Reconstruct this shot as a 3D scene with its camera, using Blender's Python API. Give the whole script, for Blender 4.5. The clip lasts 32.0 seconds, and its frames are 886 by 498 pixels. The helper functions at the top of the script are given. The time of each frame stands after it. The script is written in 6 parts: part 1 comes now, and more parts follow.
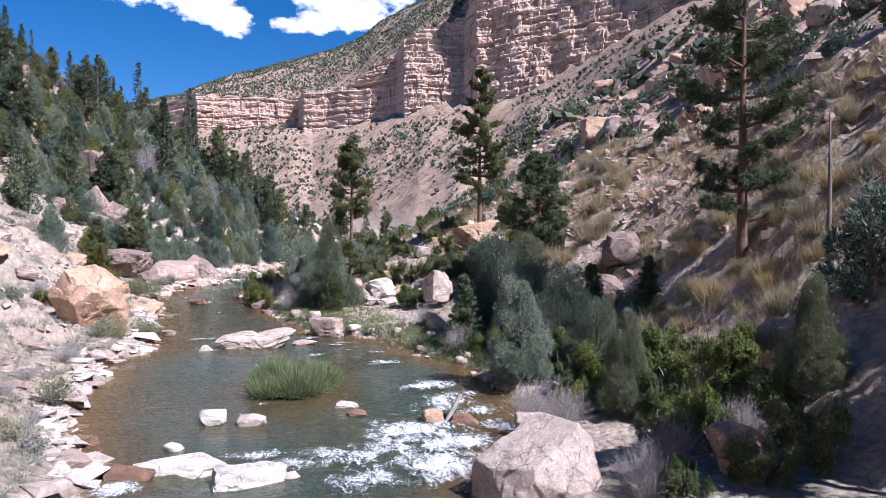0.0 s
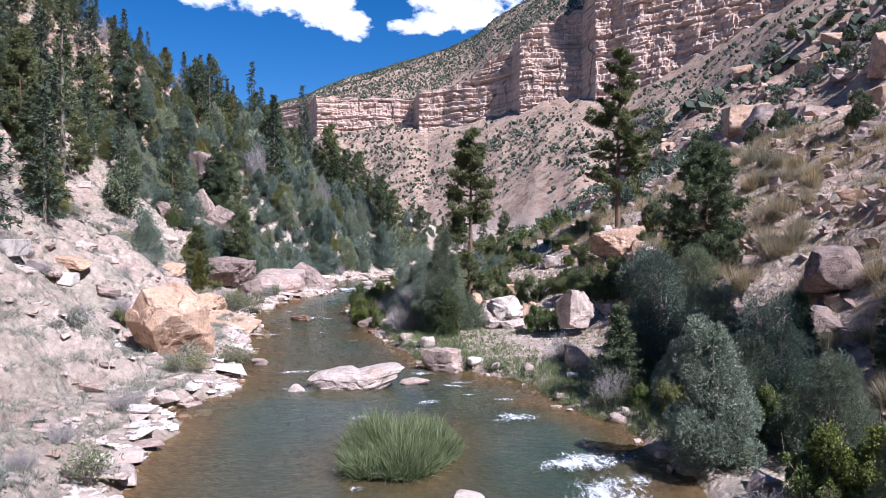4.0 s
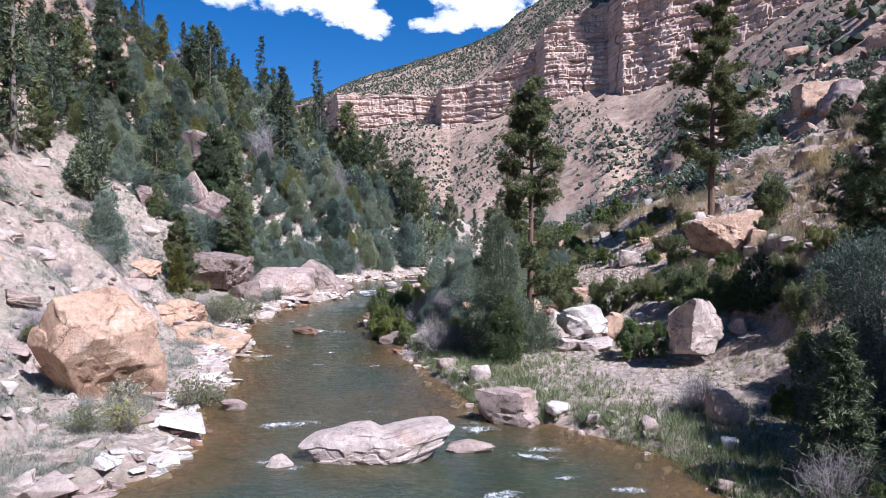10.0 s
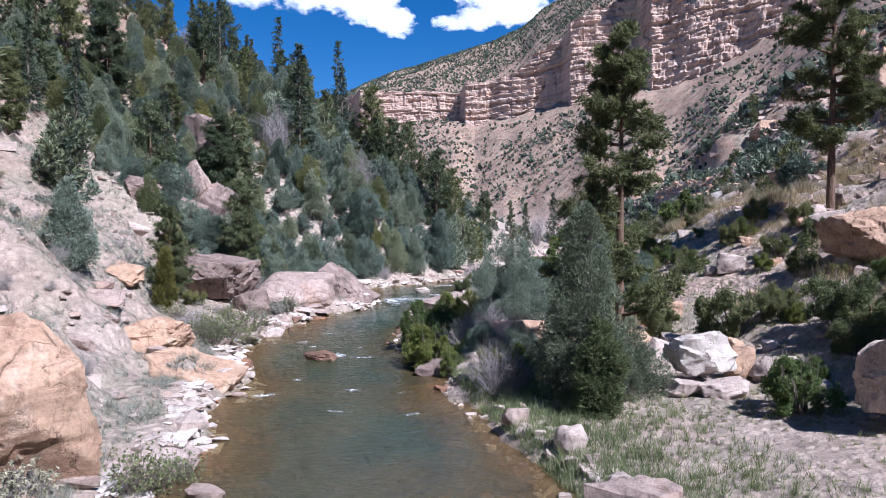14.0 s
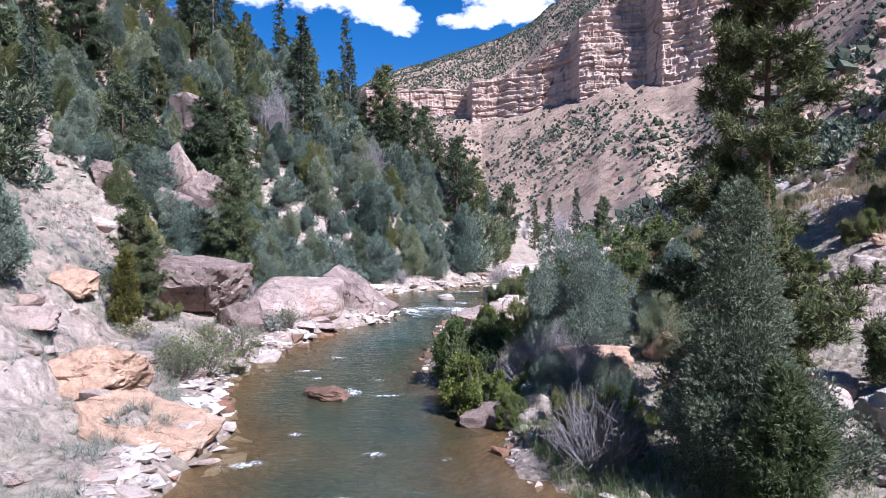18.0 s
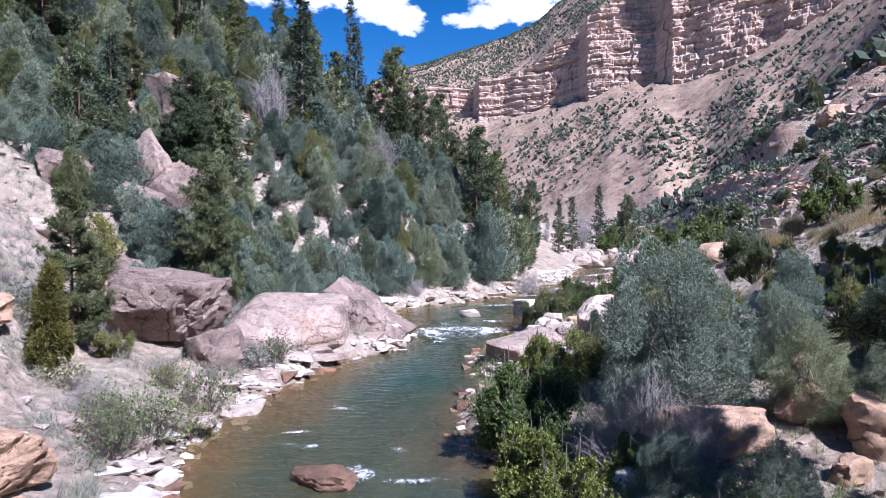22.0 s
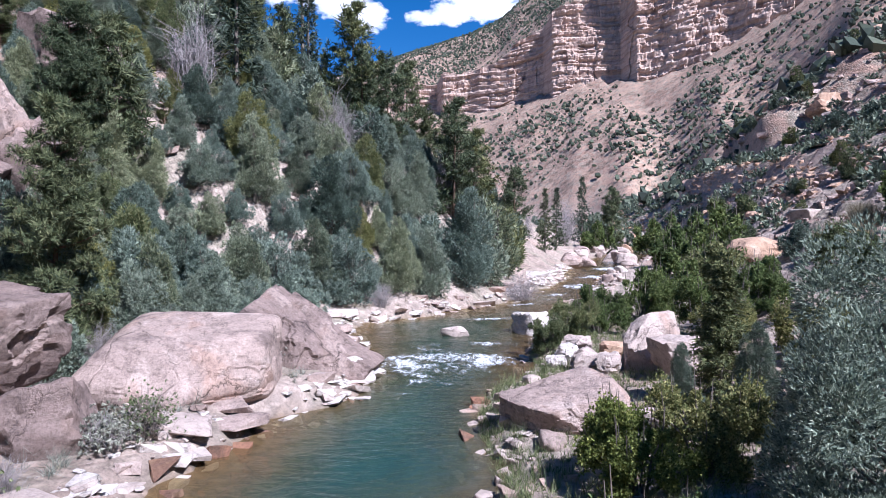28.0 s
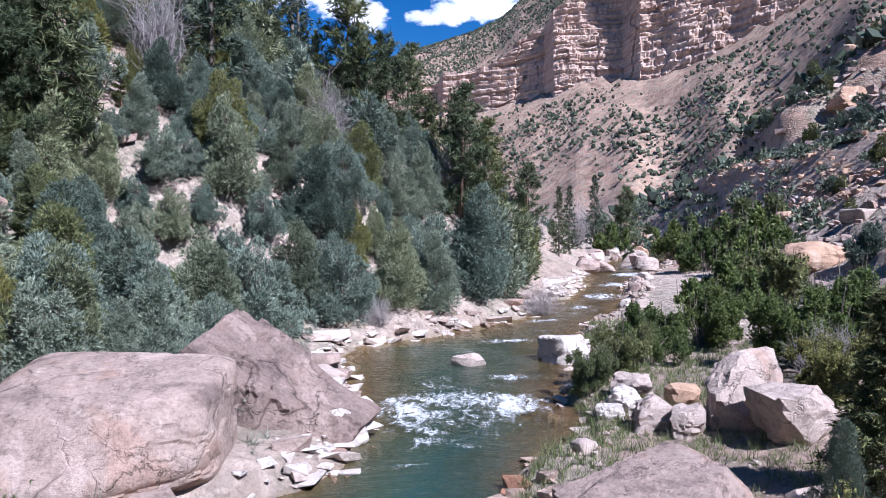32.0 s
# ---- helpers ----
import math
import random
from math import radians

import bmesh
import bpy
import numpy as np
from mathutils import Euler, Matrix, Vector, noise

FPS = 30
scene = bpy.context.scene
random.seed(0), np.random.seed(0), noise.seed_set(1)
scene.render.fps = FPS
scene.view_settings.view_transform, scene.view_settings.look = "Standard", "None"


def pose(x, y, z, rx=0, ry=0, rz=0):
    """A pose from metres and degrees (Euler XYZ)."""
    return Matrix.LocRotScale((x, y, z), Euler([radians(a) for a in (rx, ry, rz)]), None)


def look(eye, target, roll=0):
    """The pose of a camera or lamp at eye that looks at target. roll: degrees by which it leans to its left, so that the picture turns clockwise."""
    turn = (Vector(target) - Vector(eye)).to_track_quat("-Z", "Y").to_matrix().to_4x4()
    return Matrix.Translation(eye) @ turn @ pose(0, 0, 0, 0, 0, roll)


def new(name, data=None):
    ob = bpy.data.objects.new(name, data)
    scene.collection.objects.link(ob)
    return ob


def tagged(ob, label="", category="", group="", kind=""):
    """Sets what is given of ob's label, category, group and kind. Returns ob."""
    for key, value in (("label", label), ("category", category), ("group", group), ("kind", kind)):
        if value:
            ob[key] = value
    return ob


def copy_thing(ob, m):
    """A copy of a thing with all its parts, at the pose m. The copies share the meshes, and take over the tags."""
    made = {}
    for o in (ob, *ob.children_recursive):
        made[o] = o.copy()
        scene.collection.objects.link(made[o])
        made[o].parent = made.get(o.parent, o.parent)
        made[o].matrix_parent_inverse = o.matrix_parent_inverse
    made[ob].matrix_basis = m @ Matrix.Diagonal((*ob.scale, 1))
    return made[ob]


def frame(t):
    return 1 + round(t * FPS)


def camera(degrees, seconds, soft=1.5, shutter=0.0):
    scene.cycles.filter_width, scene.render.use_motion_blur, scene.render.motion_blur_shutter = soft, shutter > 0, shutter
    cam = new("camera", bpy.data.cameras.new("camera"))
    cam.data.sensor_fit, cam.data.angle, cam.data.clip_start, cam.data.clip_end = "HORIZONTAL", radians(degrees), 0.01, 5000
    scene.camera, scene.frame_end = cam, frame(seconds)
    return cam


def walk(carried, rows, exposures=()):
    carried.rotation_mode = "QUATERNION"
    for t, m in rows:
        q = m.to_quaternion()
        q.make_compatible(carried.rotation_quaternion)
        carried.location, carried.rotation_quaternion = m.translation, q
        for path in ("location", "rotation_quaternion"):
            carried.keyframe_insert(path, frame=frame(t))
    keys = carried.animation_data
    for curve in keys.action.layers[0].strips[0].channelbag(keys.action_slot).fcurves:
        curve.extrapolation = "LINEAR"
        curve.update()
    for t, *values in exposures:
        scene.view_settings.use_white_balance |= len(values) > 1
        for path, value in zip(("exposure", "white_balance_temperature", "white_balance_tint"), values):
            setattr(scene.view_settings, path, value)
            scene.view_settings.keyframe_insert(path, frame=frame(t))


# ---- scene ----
# The drone's slow flight up the canyon, level, with small turns.
cam = camera(62.0, 32.0, soft=0.8)
PATH = [
    (0.0, pose(0.07, -11.93, 4.79, 89.26, 0.0, -9.65)),
    (0.5, pose(0.07, -10.89, 4.83, 89.31, 0.0, -9.59)),
    (1.0, pose(0.01, -9.85, 4.89, 89.34, 0.0, -9.23)),
    (1.5, pose(0.08, -8.82, 5.01, 89.27, 0.0, -7.06)),
    (2.0, pose(0.07, -7.80, 5.18, 89.24, 0.0, -5.90)),
    (2.5, pose(0.06, -6.80, 5.39, 89.24, 0.0, -5.90)),
    (3.0, pose(0.03, -5.86, 5.54, 89.18, 0.0, -5.16)),
    (3.5, pose(0.05, -5.01, 5.56, 89.14, 0.0, -3.52)),
    (4.0, pose(0.16, -4.22, 5.52, 89.10, 0.0, -0.78)),
    (4.5, pose(0.16, -3.44, 5.44, 89.06, 0.0, 0.00)),
    (6.5, pose(-0.00, -0.00, 5.20, 89.00, 0.0, 0.00)),
    (7.0, pose(-0.18, 0.99, 5.15, 89.01, 0.0, -0.19)),
    (7.5, pose(-0.33, 2.01, 5.10, 89.01, 0.0, -0.19)),
    (8.0, pose(-0.49, 3.06, 5.02, 89.01, 0.0, -0.19)),
    (8.5, pose(-0.68, 4.12, 4.94, 89.07, 0.0, -0.19)),
    (9.0, pose(-0.82, 5.17, 4.92, 89.06, 0.0, -0.07)),
    (9.5, pose(-0.90, 6.25, 4.94, 89.06, 0.0, 0.06)),
    (10.0, pose(-1.03, 7.31, 5.01, 89.02, 0.0, 0.85)),
    (10.5, pose(-1.18, 8.36, 5.06, 89.02, 0.0, 2.42)),
    (11.0, pose(-1.39, 9.41, 5.12, 89.02, 0.0, 2.55)),
    (11.5, pose(-1.59, 10.45, 5.17, 89.02, 0.0, 2.55)),
    (12.0, pose(-1.75, 11.50, 5.21, 88.95, 0.0, 2.55)),
    (12.5, pose(-1.92, 12.52, 5.19, 88.95, 0.0, 2.55)),
    (13.0, pose(-2.08, 13.53, 5.16, 88.95, 0.0, 2.55)),
    (13.5, pose(-2.20, 14.55, 5.09, 88.95, 0.0, 2.61)),
    (14.0, pose(-2.37, 15.57, 5.05, 88.89, 0.0, 2.61)),
    (14.5, pose(-2.60, 16.54, 4.98, 88.89, 0.0, 2.61)),
    (16.5, pose(-3.43, 20.30, 4.82, 88.88, 0.0, 2.75)),
    (17.0, pose(-3.60, 21.28, 4.83, 88.88, 0.0, 3.01)),
    (17.5, pose(-3.82, 22.26, 4.88, 88.88, 0.0, 3.01)),
    (18.0, pose(-4.05, 23.21, 4.96, 88.81, 0.0, 3.01)),
    (18.5, pose(-4.20, 24.11, 5.03, 88.81, 0.0, 3.15)),
    (19.0, pose(-4.35, 24.99, 5.08, 88.81, 0.0, 3.15)),
    (19.5, pose(-4.50, 25.86, 5.13, 88.81, 0.0, 3.21)),
    (20.0, pose(-4.68, 26.73, 5.18, 88.81, 0.0, 3.21)),
    (20.5, pose(-4.85, 27.59, 5.24, 88.81, 0.0, 3.27)),
    (21.0, pose(-5.02, 28.44, 5.27, 88.74, 0.0, 3.34)),
    (21.5, pose(-5.20, 29.30, 5.25, 88.74, 0.0, 3.34)),
    (22.0, pose(-5.36, 30.17, 5.18, 88.80, 0.0, 3.41)),
    (22.5, pose(-5.55, 31.03, 5.15, 88.75, 0.0, 1.44)),
    (23.0, pose(-5.69, 31.90, 5.15, 88.72, 0.0, 0.65)),
    (23.5, pose(-5.81, 32.75, 5.14, 88.72, 0.0, 0.65)),
    (24.0, pose(-5.91, 33.58, 5.10, 88.72, 0.0, 0.65)),
    (24.5, pose(-6.00, 34.40, 5.02, 88.72, 0.0, 0.65)),
    (25.0, pose(-6.10, 35.20, 4.94, 88.72, 0.0, 0.65)),
    (25.5, pose(-6.16, 36.00, 4.90, 88.72, 0.0, 0.65)),
    (27.5, pose(-6.38, 39.15, 4.87, 88.67, 0.0, 0.52)),
    (28.0, pose(-6.43, 39.82, 4.91, 88.67, 0.0, 0.52)),
    (28.5, pose(-6.49, 40.49, 4.94, 88.67, 0.0, 0.52)),
    (29.0, pose(-6.56, 41.15, 4.94, 88.67, 0.0, 0.52)),
    (29.5, pose(-6.63, 41.81, 4.92, 88.67, 0.0, 0.52)),
    (30.0, pose(-6.71, 42.50, 4.90, 88.67, 0.0, 0.52)),
    (30.5, pose(-6.76, 43.20, 4.93, 88.67, 0.0, 0.52)),
    (31.0, pose(-6.80, 43.87, 5.00, 88.67, 0.0, 0.52)),
    (31.5, pose(-6.80, 44.50, 5.05, 88.67, 0.0, 0.52)),
    (32.0, pose(-6.82, 45.12, 5.07, 88.67, 0.0, 0.52)),
]
# ---- ground shape ----
def smooth(a, b, x):
    k = np.clip((x - a) / (b - a), 0, 1)
    return k * k * (3 - 2 * k)


def lattice(i, j, k, seed):
    n = (i * 374761393 + j * 668265263 + k * 2147483647 + seed * 144269504) & 0xFFFFFFFF
    n = ((n ^ (n >> 13)) * 1274126177) & 0xFFFFFFFF
    return ((n ^ (n >> 16)) & 0xFFFF) / 32767.5 - 1.0


def vnoise(x, y, z=0.0, seed=0):
    """Smooth value noise of arrays, about -1 to 1."""
    x, y, z = np.broadcast_arrays(np.asarray(x, float), np.asarray(y, float), np.asarray(z, float))
    i, j, k = (np.floor(v).astype(np.int64) for v in (x, y, z))
    u, v, w = (s * s * (3 - 2 * s) for s in (x - i, y - j, z - k))
    total = 0
    for a in (0, 1):
        for b in (0, 1):
            for c in (0, 1):
                weight = (u if a else 1 - u) * (v if b else 1 - v) * (w if c else 1 - w)
                total = total + weight * lattice(i + a, j + b, k + c, seed)
    return total


def fbm(x, y, z=0.0, octaves=4, seed=0):
    total, size = 0, 0.5
    for n in range(octaves):
        total = total + size * vnoise(x * 2**n, y * 2**n, z * 2**n, seed + n)
        size *= 0.5
    return total


def table(y, *pairs):
    return np.interp(y, pairs[0::2], pairs[1::2])


def shore_left(y):
    return table(y, -30, -6.5, 2, -5.6, 8, -5.8, 12, -7.4, 17, -8.9, 20, -8.7, 22.7, -9.4, 24.2, -8.3, 27.6, -8.5, 29.6, -9.2, 30.8, -9.7, 35, -9.8,
                 36.8, -10.6, 38.6, -11.0, 40, -10.2, 41.6, -10.7, 43.2, -11.5, 45, -12.3, 47.6, -12.7, 49.4, -12.2, 52.4, -11.9, 54.4, -11.3,
                 56.4, -10.5, 57.6, -9.2, 60.8, -8.7, 62.2, -8.8, 65, -9.8, 70.3, -10.6, 72.4, -7.3, 77.8, -3.6, 79.3, -3.2, 87, -0.1,
                 98, 2.8, 104, 4.6, 115, 8.5, 135, 15, 160, 10, 200, -30)


def shore_right(y):
    return table(y, -30, 4.5, 3, 3.8, 6.5, 4.4, 10, 6.2, 12, 6.9, 15, 7.0, 18.6, 7.2, 20.4, 6.5, 22.4, 5.3, 24.1, 4.6, 25.8, 4.3, 27.8, 3.1,
                 28.8, 2.2, 29.6, 0.1, 31, -0.3, 33.7, -1.1, 35, -1.5, 38, -2.3, 39.6, -2.8, 42.5, -3.3, 45, -4.0, 46.2, -4.8, 47.6, -5.4,
                 50, -5.9, 52, -5.5, 56, -5.8, 57.2, -5.7, 60, -4.4, 61.6, -3.7, 64, -3.8, 68.4, -2.4, 71.5, -2.1, 76.3, -0.6,
                 81.5, 1.8, 91.7, 4.4, 98.2, 6.8, 104, 10, 115, 13.5, 135, 22, 160, 18, 200, -20)


def water_level(y):
    return table(y, -40, -2.0, 12, -1.35, 17, -1.05, 22, -0.8, 25, -0.6, 30, -0.5, 41, -0.25, 48, 0.2, 54, 0.55, 59, 0.7, 66, 0.85,
                 72, 1.15, 82, 1.35, 115, 2.3, 140, 3.0, 220, 4)


def road_x(y):
    return table(y, -60, 24, 20, 26, 55, 28, 100, 30, 150, 33, 200, 40, 300, 40)


def bearing(x, y):
    """Degrees to the right of straight up the canyon, and metres from its middle."""
    return np.degrees(np.arctan2(x + 4, y - 25)), np.hypot(x + 4, y - 25)


def cliff_range(a):
    return table(a, -60, 1200, -25, 1000, -14, 830, -9.4, 740, -9, 700, -1.2, 690, -0.8, 655, 1.2, 650, 2.0, 640, 6.8, 600, 7.4, 575, 12.4, 562, 13.5, 528, 20, 506, 26, 478, 40, 420, 60, 390, 90, 380, 180, 400)


def slope_range(a):
    return table(a, -60, 1200, -25, 1000, -14, 830, -9, 715, 0, 668, 6, 612, 10, 570, 13, 545, 17, 521, 26, 486, 40, 426, 60, 396, 90, 386, 180, 400)


def cliff_top(a):
    return table(a, -60, 150, -14, 150, -9, 151, -2, 147, 1.8, 150, 3.5, 156, 5.0, 172, 8, 190, 12.4, 205, 13.6, 244, 30, 252, 90, 250)


def cliff_base(a):
    return table(a, -60, 108, -9, 109, -3, 114, 0, 109, 4, 112, 12, 114, 14, 110, 17, 114, 20, 121, 23, 133, 26, 145, 30, 156, 60, 165)


def ground(x, y, rough=True):
    x, y = np.broadcast_arrays(np.asarray(x, float), np.asarray(y, float))
    left, right, level = shore_left(y), shore_right(y), water_level(y)
    if rough:
        shift = 0.5 * vnoise(x * 0.6, y * 0.6, 0, 3) + 0.25 * vnoise(x * 1.9, y * 1.9, 0, 4)
        left, right = left + shift, right + shift
    dl, dr = left - x, x - right
    # river bed
    inside = np.minimum(-dl, -dr)
    z = level - np.clip(0.32 * inside, 0.0, 0.9)
    z = z + 0.98 * np.exp(-((x + 0.9) / 2.0) ** 2 - ((y - 18.0) / 2.8) ** 2)
    # left hillside: a stony shelf, then a steep slope that ends in a nose up the canyon
    dlp = np.maximum(dl, 0)
    shelf = np.maximum(dl - table(y, 24, 0, 26.5, 1.8, 31.5, 1.8, 34, 0.4, 46, 0.4, 53, 2.0, 57, 4.2, 64, 4.0, 70, 1.5, 75, 0.5, 90, 0), 0)
    rise = 0.30 * smooth(0, 0.5, dl) + 0.25 * np.minimum(dlp, 1.6) + table(shelf, 0, 0, 1.4, 0.05, 3, 0.75, 5, 2.4, 6.7, 4.0, 12, 8.2, 30, 21.5, 60, 44, 95, 65, 140, 80, 300, 95)
    rise = rise * (1 - 0.86 * smooth(84, 160, y + 0.2 * dlp))
    # right bank: a low bench, a slope up to the road, the cut above it and the hill
    drp = np.maximum(dr, 0)
    bench = table(y, -30, 12, 5, 12, 20, 11.5, 30, 8.6, 36, 6.5, 45, 4.0, 60, 3.0, 75, 6.5, 95, 13, 115, 20, 150, 27, 300, 30)
    road = road_x(y)
    road_z = table(y, -60, 12.5, 55, 13.4, 150, 14.2, 300, 14)
    bench = np.minimum(bench, road - 4)
    low = level + 0.25 * smooth(0, 0.5, dr) + 0.09 * drp
    edge_z = level + 0.25 + 0.09 * np.maximum(bench - right, 0)
    k = np.clip((x - bench) / (road - bench), 0, 1)
    slope = edge_z + (road_z - edge_z) * (0.93 * k + 0.07 * k * k)
    over = np.maximum(x - road - 6.5, 0)
    up = road_z + table(over, 0, 0, 3.0, 2.6, 10, 7.4, 60, 42, 130, 86, 300, 150) + 6.0 * smooth(0, 1.6, over) * smooth(147, 155, y) * smooth(186, 177, y)
    zr = np.where(x < bench, low, np.where(x < road, slope, np.where(x < road + 6.5, road_z, up)))
    zr = zr - (zr - level - 4) * smooth(165, 270, y - 0.9 * np.maximum(x - 40, 0)) * (x > bench)
    z = np.where(dl > 0, level + rise, np.where(dr > 0, zr, z))
    # far slopes under the cliffs
    a, r = bearing(x, y)
    front = slope_range(a) - r
    gully = np.abs(fbm(a * 0.16, r * 0.0015, 0, 2, 9))
    base = cliff_base(a)
    far = base - 0.47 * front - 26 * gully * smooth(0, 120, front) + 7 * fbm(x * 0.02, y * 0.02, 0, 4, 11)
    far = np.where(front < -6, base + (cliff_top(a) - base - 3) * smooth(34, 80, -front) + table(a, -30, 0.4, -10, 0.5, -6.5, 0.72, -2, 0.9, 3, 1.0) * table(-front, 70, 0, 110, 16, 300, 112, 460, 150, 1500, 170) + 5 * fbm(x * 0.02, y * 0.02, 0, 3, 12), far)
    blend = smooth(-12, 12, far - z) * smooth(90, 150, r)
    z = z + (far - z) * blend * (r > 60)
    if rough:
        dry = np.maximum(np.maximum(dl, dr), 0)
        amount = smooth(0, 3, dry)
        onroad = smooth(0, 1.5, x - road) * smooth(0, 1.5, road + 6.5 - x) * (r < 220)
        amount = amount * (1 - 0.95 * onroad)
        steep = np.where(dl > 0, 1.0, 0.25 + 0.75 * smooth(-1, 4, x - bench))
        crag = 5.0 * fbm(x * 0.08, y * 0.08, 0, 5, 27) * smooth(0, 8, x - road - 6) * (r < 400)
        lumps = crag + 1.5 * fbm(x * 0.09, y * 0.09, 0, 3, 21) * smooth(2, 14, dry) + 0.55 * fbm(x * 0.45, y * 0.45, 0, 4, 22)
        # worn ledges that follow the level beds of the rock
        bed = (z + amount * steep * lumps) * 0.95 + 0.9 * fbm(x * 0.16, y * 0.16, 0, 3, 25)
        stair = smooth(0.62, 0.97, bed % 1.0) - bed % 1.0
        ledge = stair * np.clip(0.35 + 1.5 * fbm(x * 0.11, y * 0.11, 0, 3, 26), 0, 0.95)
        z = z + amount * steep * (lumps + 0.9 * ledge)
        z = z + 0.10 * fbm(x * 1.7, y * 1.7, 0, 3, 23) * np.where(dry > 0, 1, 0.8)
    return z
walk(cam, PATH, exposures=((0.0, 1.02, 5580, 22), (5.0, 0.97, 5490, 22), (9.0, 0.93, 5420, 21), (13.0, 0.86, 5380, 20), (18.0, 1.02, 5320, 22), (24.0, 1.08, 5300, 23), (32.0, 0.96, 5320, 22)))

# ---- light ----
SUN_FROM = Vector((0.70, -0.71, 1.12)).normalized()
world = bpy.data.worlds.new("sky")
scene.world = world
world.use_nodes = True
nt = world.node_tree
sky = nt.nodes.new("ShaderNodeTexSky")
sky.sky_type = "NISHITA"
sky.sun_disc = False
sky.sun_elevation = math.asin(SUN_FROM.z)
sky.sun_rotation = math.atan2(SUN_FROM.x, SUN_FROM.y)
sky.altitude = 1900
sky.air_density = 1.0
sky.dust_density = 0.25
sky.ozone_density = 2.2
nt.nodes["Background"].inputs["Strength"].default_value = 0.054
richer = nt.nodes.new("ShaderNodeHueSaturation")
richer.inputs["Saturation"].default_value = 1.4
nt.links.new(sky.outputs[0], richer.inputs["Color"])
nt.links.new(richer.outputs[0], nt.nodes["Background"].inputs["Color"])
sun = new("sun", bpy.data.lights.new("sun", "SUN"))
sun.data.energy, sun.data.angle, sun.data.color = 5.0, radians(0.53), (1.0, 0.95, 0.87)
sun.matrix_world = look(SUN_FROM * 100, (0, 0, 0))


# ---- materials ----
class Shade:
    """A node material, written as short calls."""

    def __init__(self, name, rough=0.85, spec=0.3):
        self.mat = bpy.data.materials.new(name)
        self.mat.use_nodes = True
        self.nodes, self.links = self.mat.node_tree.nodes, self.mat.node_tree.links
        self.bsdf = self.nodes["Principled BSDF"]
        self.out = self.nodes["Material Output"]
        self.bsdf.inputs["Roughness"].default_value = rough
        self.bsdf.inputs["Specular IOR Level"].default_value = spec
        geo = self.nodes.new("ShaderNodeNewGeometry")
        self.position, self.island, self.normal = geo.outputs["Position"], geo.outputs["Random Per Island"], geo.outputs["Normal"]
        self.local = self.nodes.new("ShaderNodeTexCoord").outputs["Object"]
        self.random = self.nodes.new("ShaderNodeObjectInfo").outputs["Random"]

    def put(self, node, name, value):
        if isinstance(value, bpy.types.NodeSocket):
            self.links.new(value, node.inputs[name])
        else:
            node.inputs[name].default_value = value

    def noise(self, where, scale, detail=4.0, rough=0.6, stretch=None, distort=0.0):
        if stretch:
            m = self.nodes.new("ShaderNodeMapping")
            self.links.new(where, m.inputs["Vector"])
            m.inputs["Scale"].default_value = stretch
            where = m.outputs[0]
        n = self.nodes.new("ShaderNodeTexNoise")
        self.links.new(where, n.inputs["Vector"])
        n.inputs["Scale"].default_value, n.inputs["Detail"].default_value = scale, detail
        n.inputs["Roughness"].default_value, n.inputs["Distortion"].default_value = rough, distort
        return n.outputs["Fac"]

    def cells(self, where, scale, feature="F1"):
        n = self.nodes.new("ShaderNodeTexVoronoi")
        n.feature = feature
        self.links.new(where, n.inputs["Vector"])
        n.inputs["Scale"].default_value = scale
        return n.outputs["Distance"]

    def ramp(self, value, *stops):
        n = self.nodes.new("ShaderNodeValToRGB")
        self.links.new(value, n.inputs["Fac"])
        e = n.color_ramp.elements
        while len(e) < len(stops):
            e.new(0.5)
        for item, (at, colour) in zip(e, stops):
            item.position = at
            item.color = (*colour, 1) if isinstance(colour, tuple) else (colour, colour, colour, 1)
        return n.outputs["Color"]

    def mix(self, fac, a, b, kind="MIX"):
        n = self.nodes.new("ShaderNodeMix")
        n.data_type, n.blend_type = "RGBA", kind
        for socket, value in ((n.inputs[0], fac), (n.inputs[6], a), (n.inputs[7], b)):
            if isinstance(value, bpy.types.NodeSocket):
                self.links.new(value, socket)
            else:
                socket.default_value = (*value, 1) if isinstance(value, tuple) else value
        return n.outputs[2]

    def math(self, kind, a, b=0.5):
        n = self.nodes.new("ShaderNodeMath")
        n.operation = kind
        self.put(n, 0, a)
        self.put(n, 1, b)
        return n.outputs[0]

    def split(self, vector):
        n = self.nodes.new("ShaderNodeSeparateXYZ")
        self.links.new(vector, n.inputs[0])
        return n.outputs

    def colour(self, value):
        self.put(self.bsdf, "Base Color", value)
        return self

    def bump(self, height, strength=0.5, distance=0.05):
        n = self.nodes.new("ShaderNodeBump")
        n.inputs["Strength"].default_value, n.inputs["Distance"].default_value = strength, distance
        self.links.new(height, n.inputs["Height"])
        self.links.new(n.outputs[0], self.bsdf.inputs["Normal"])
        return self


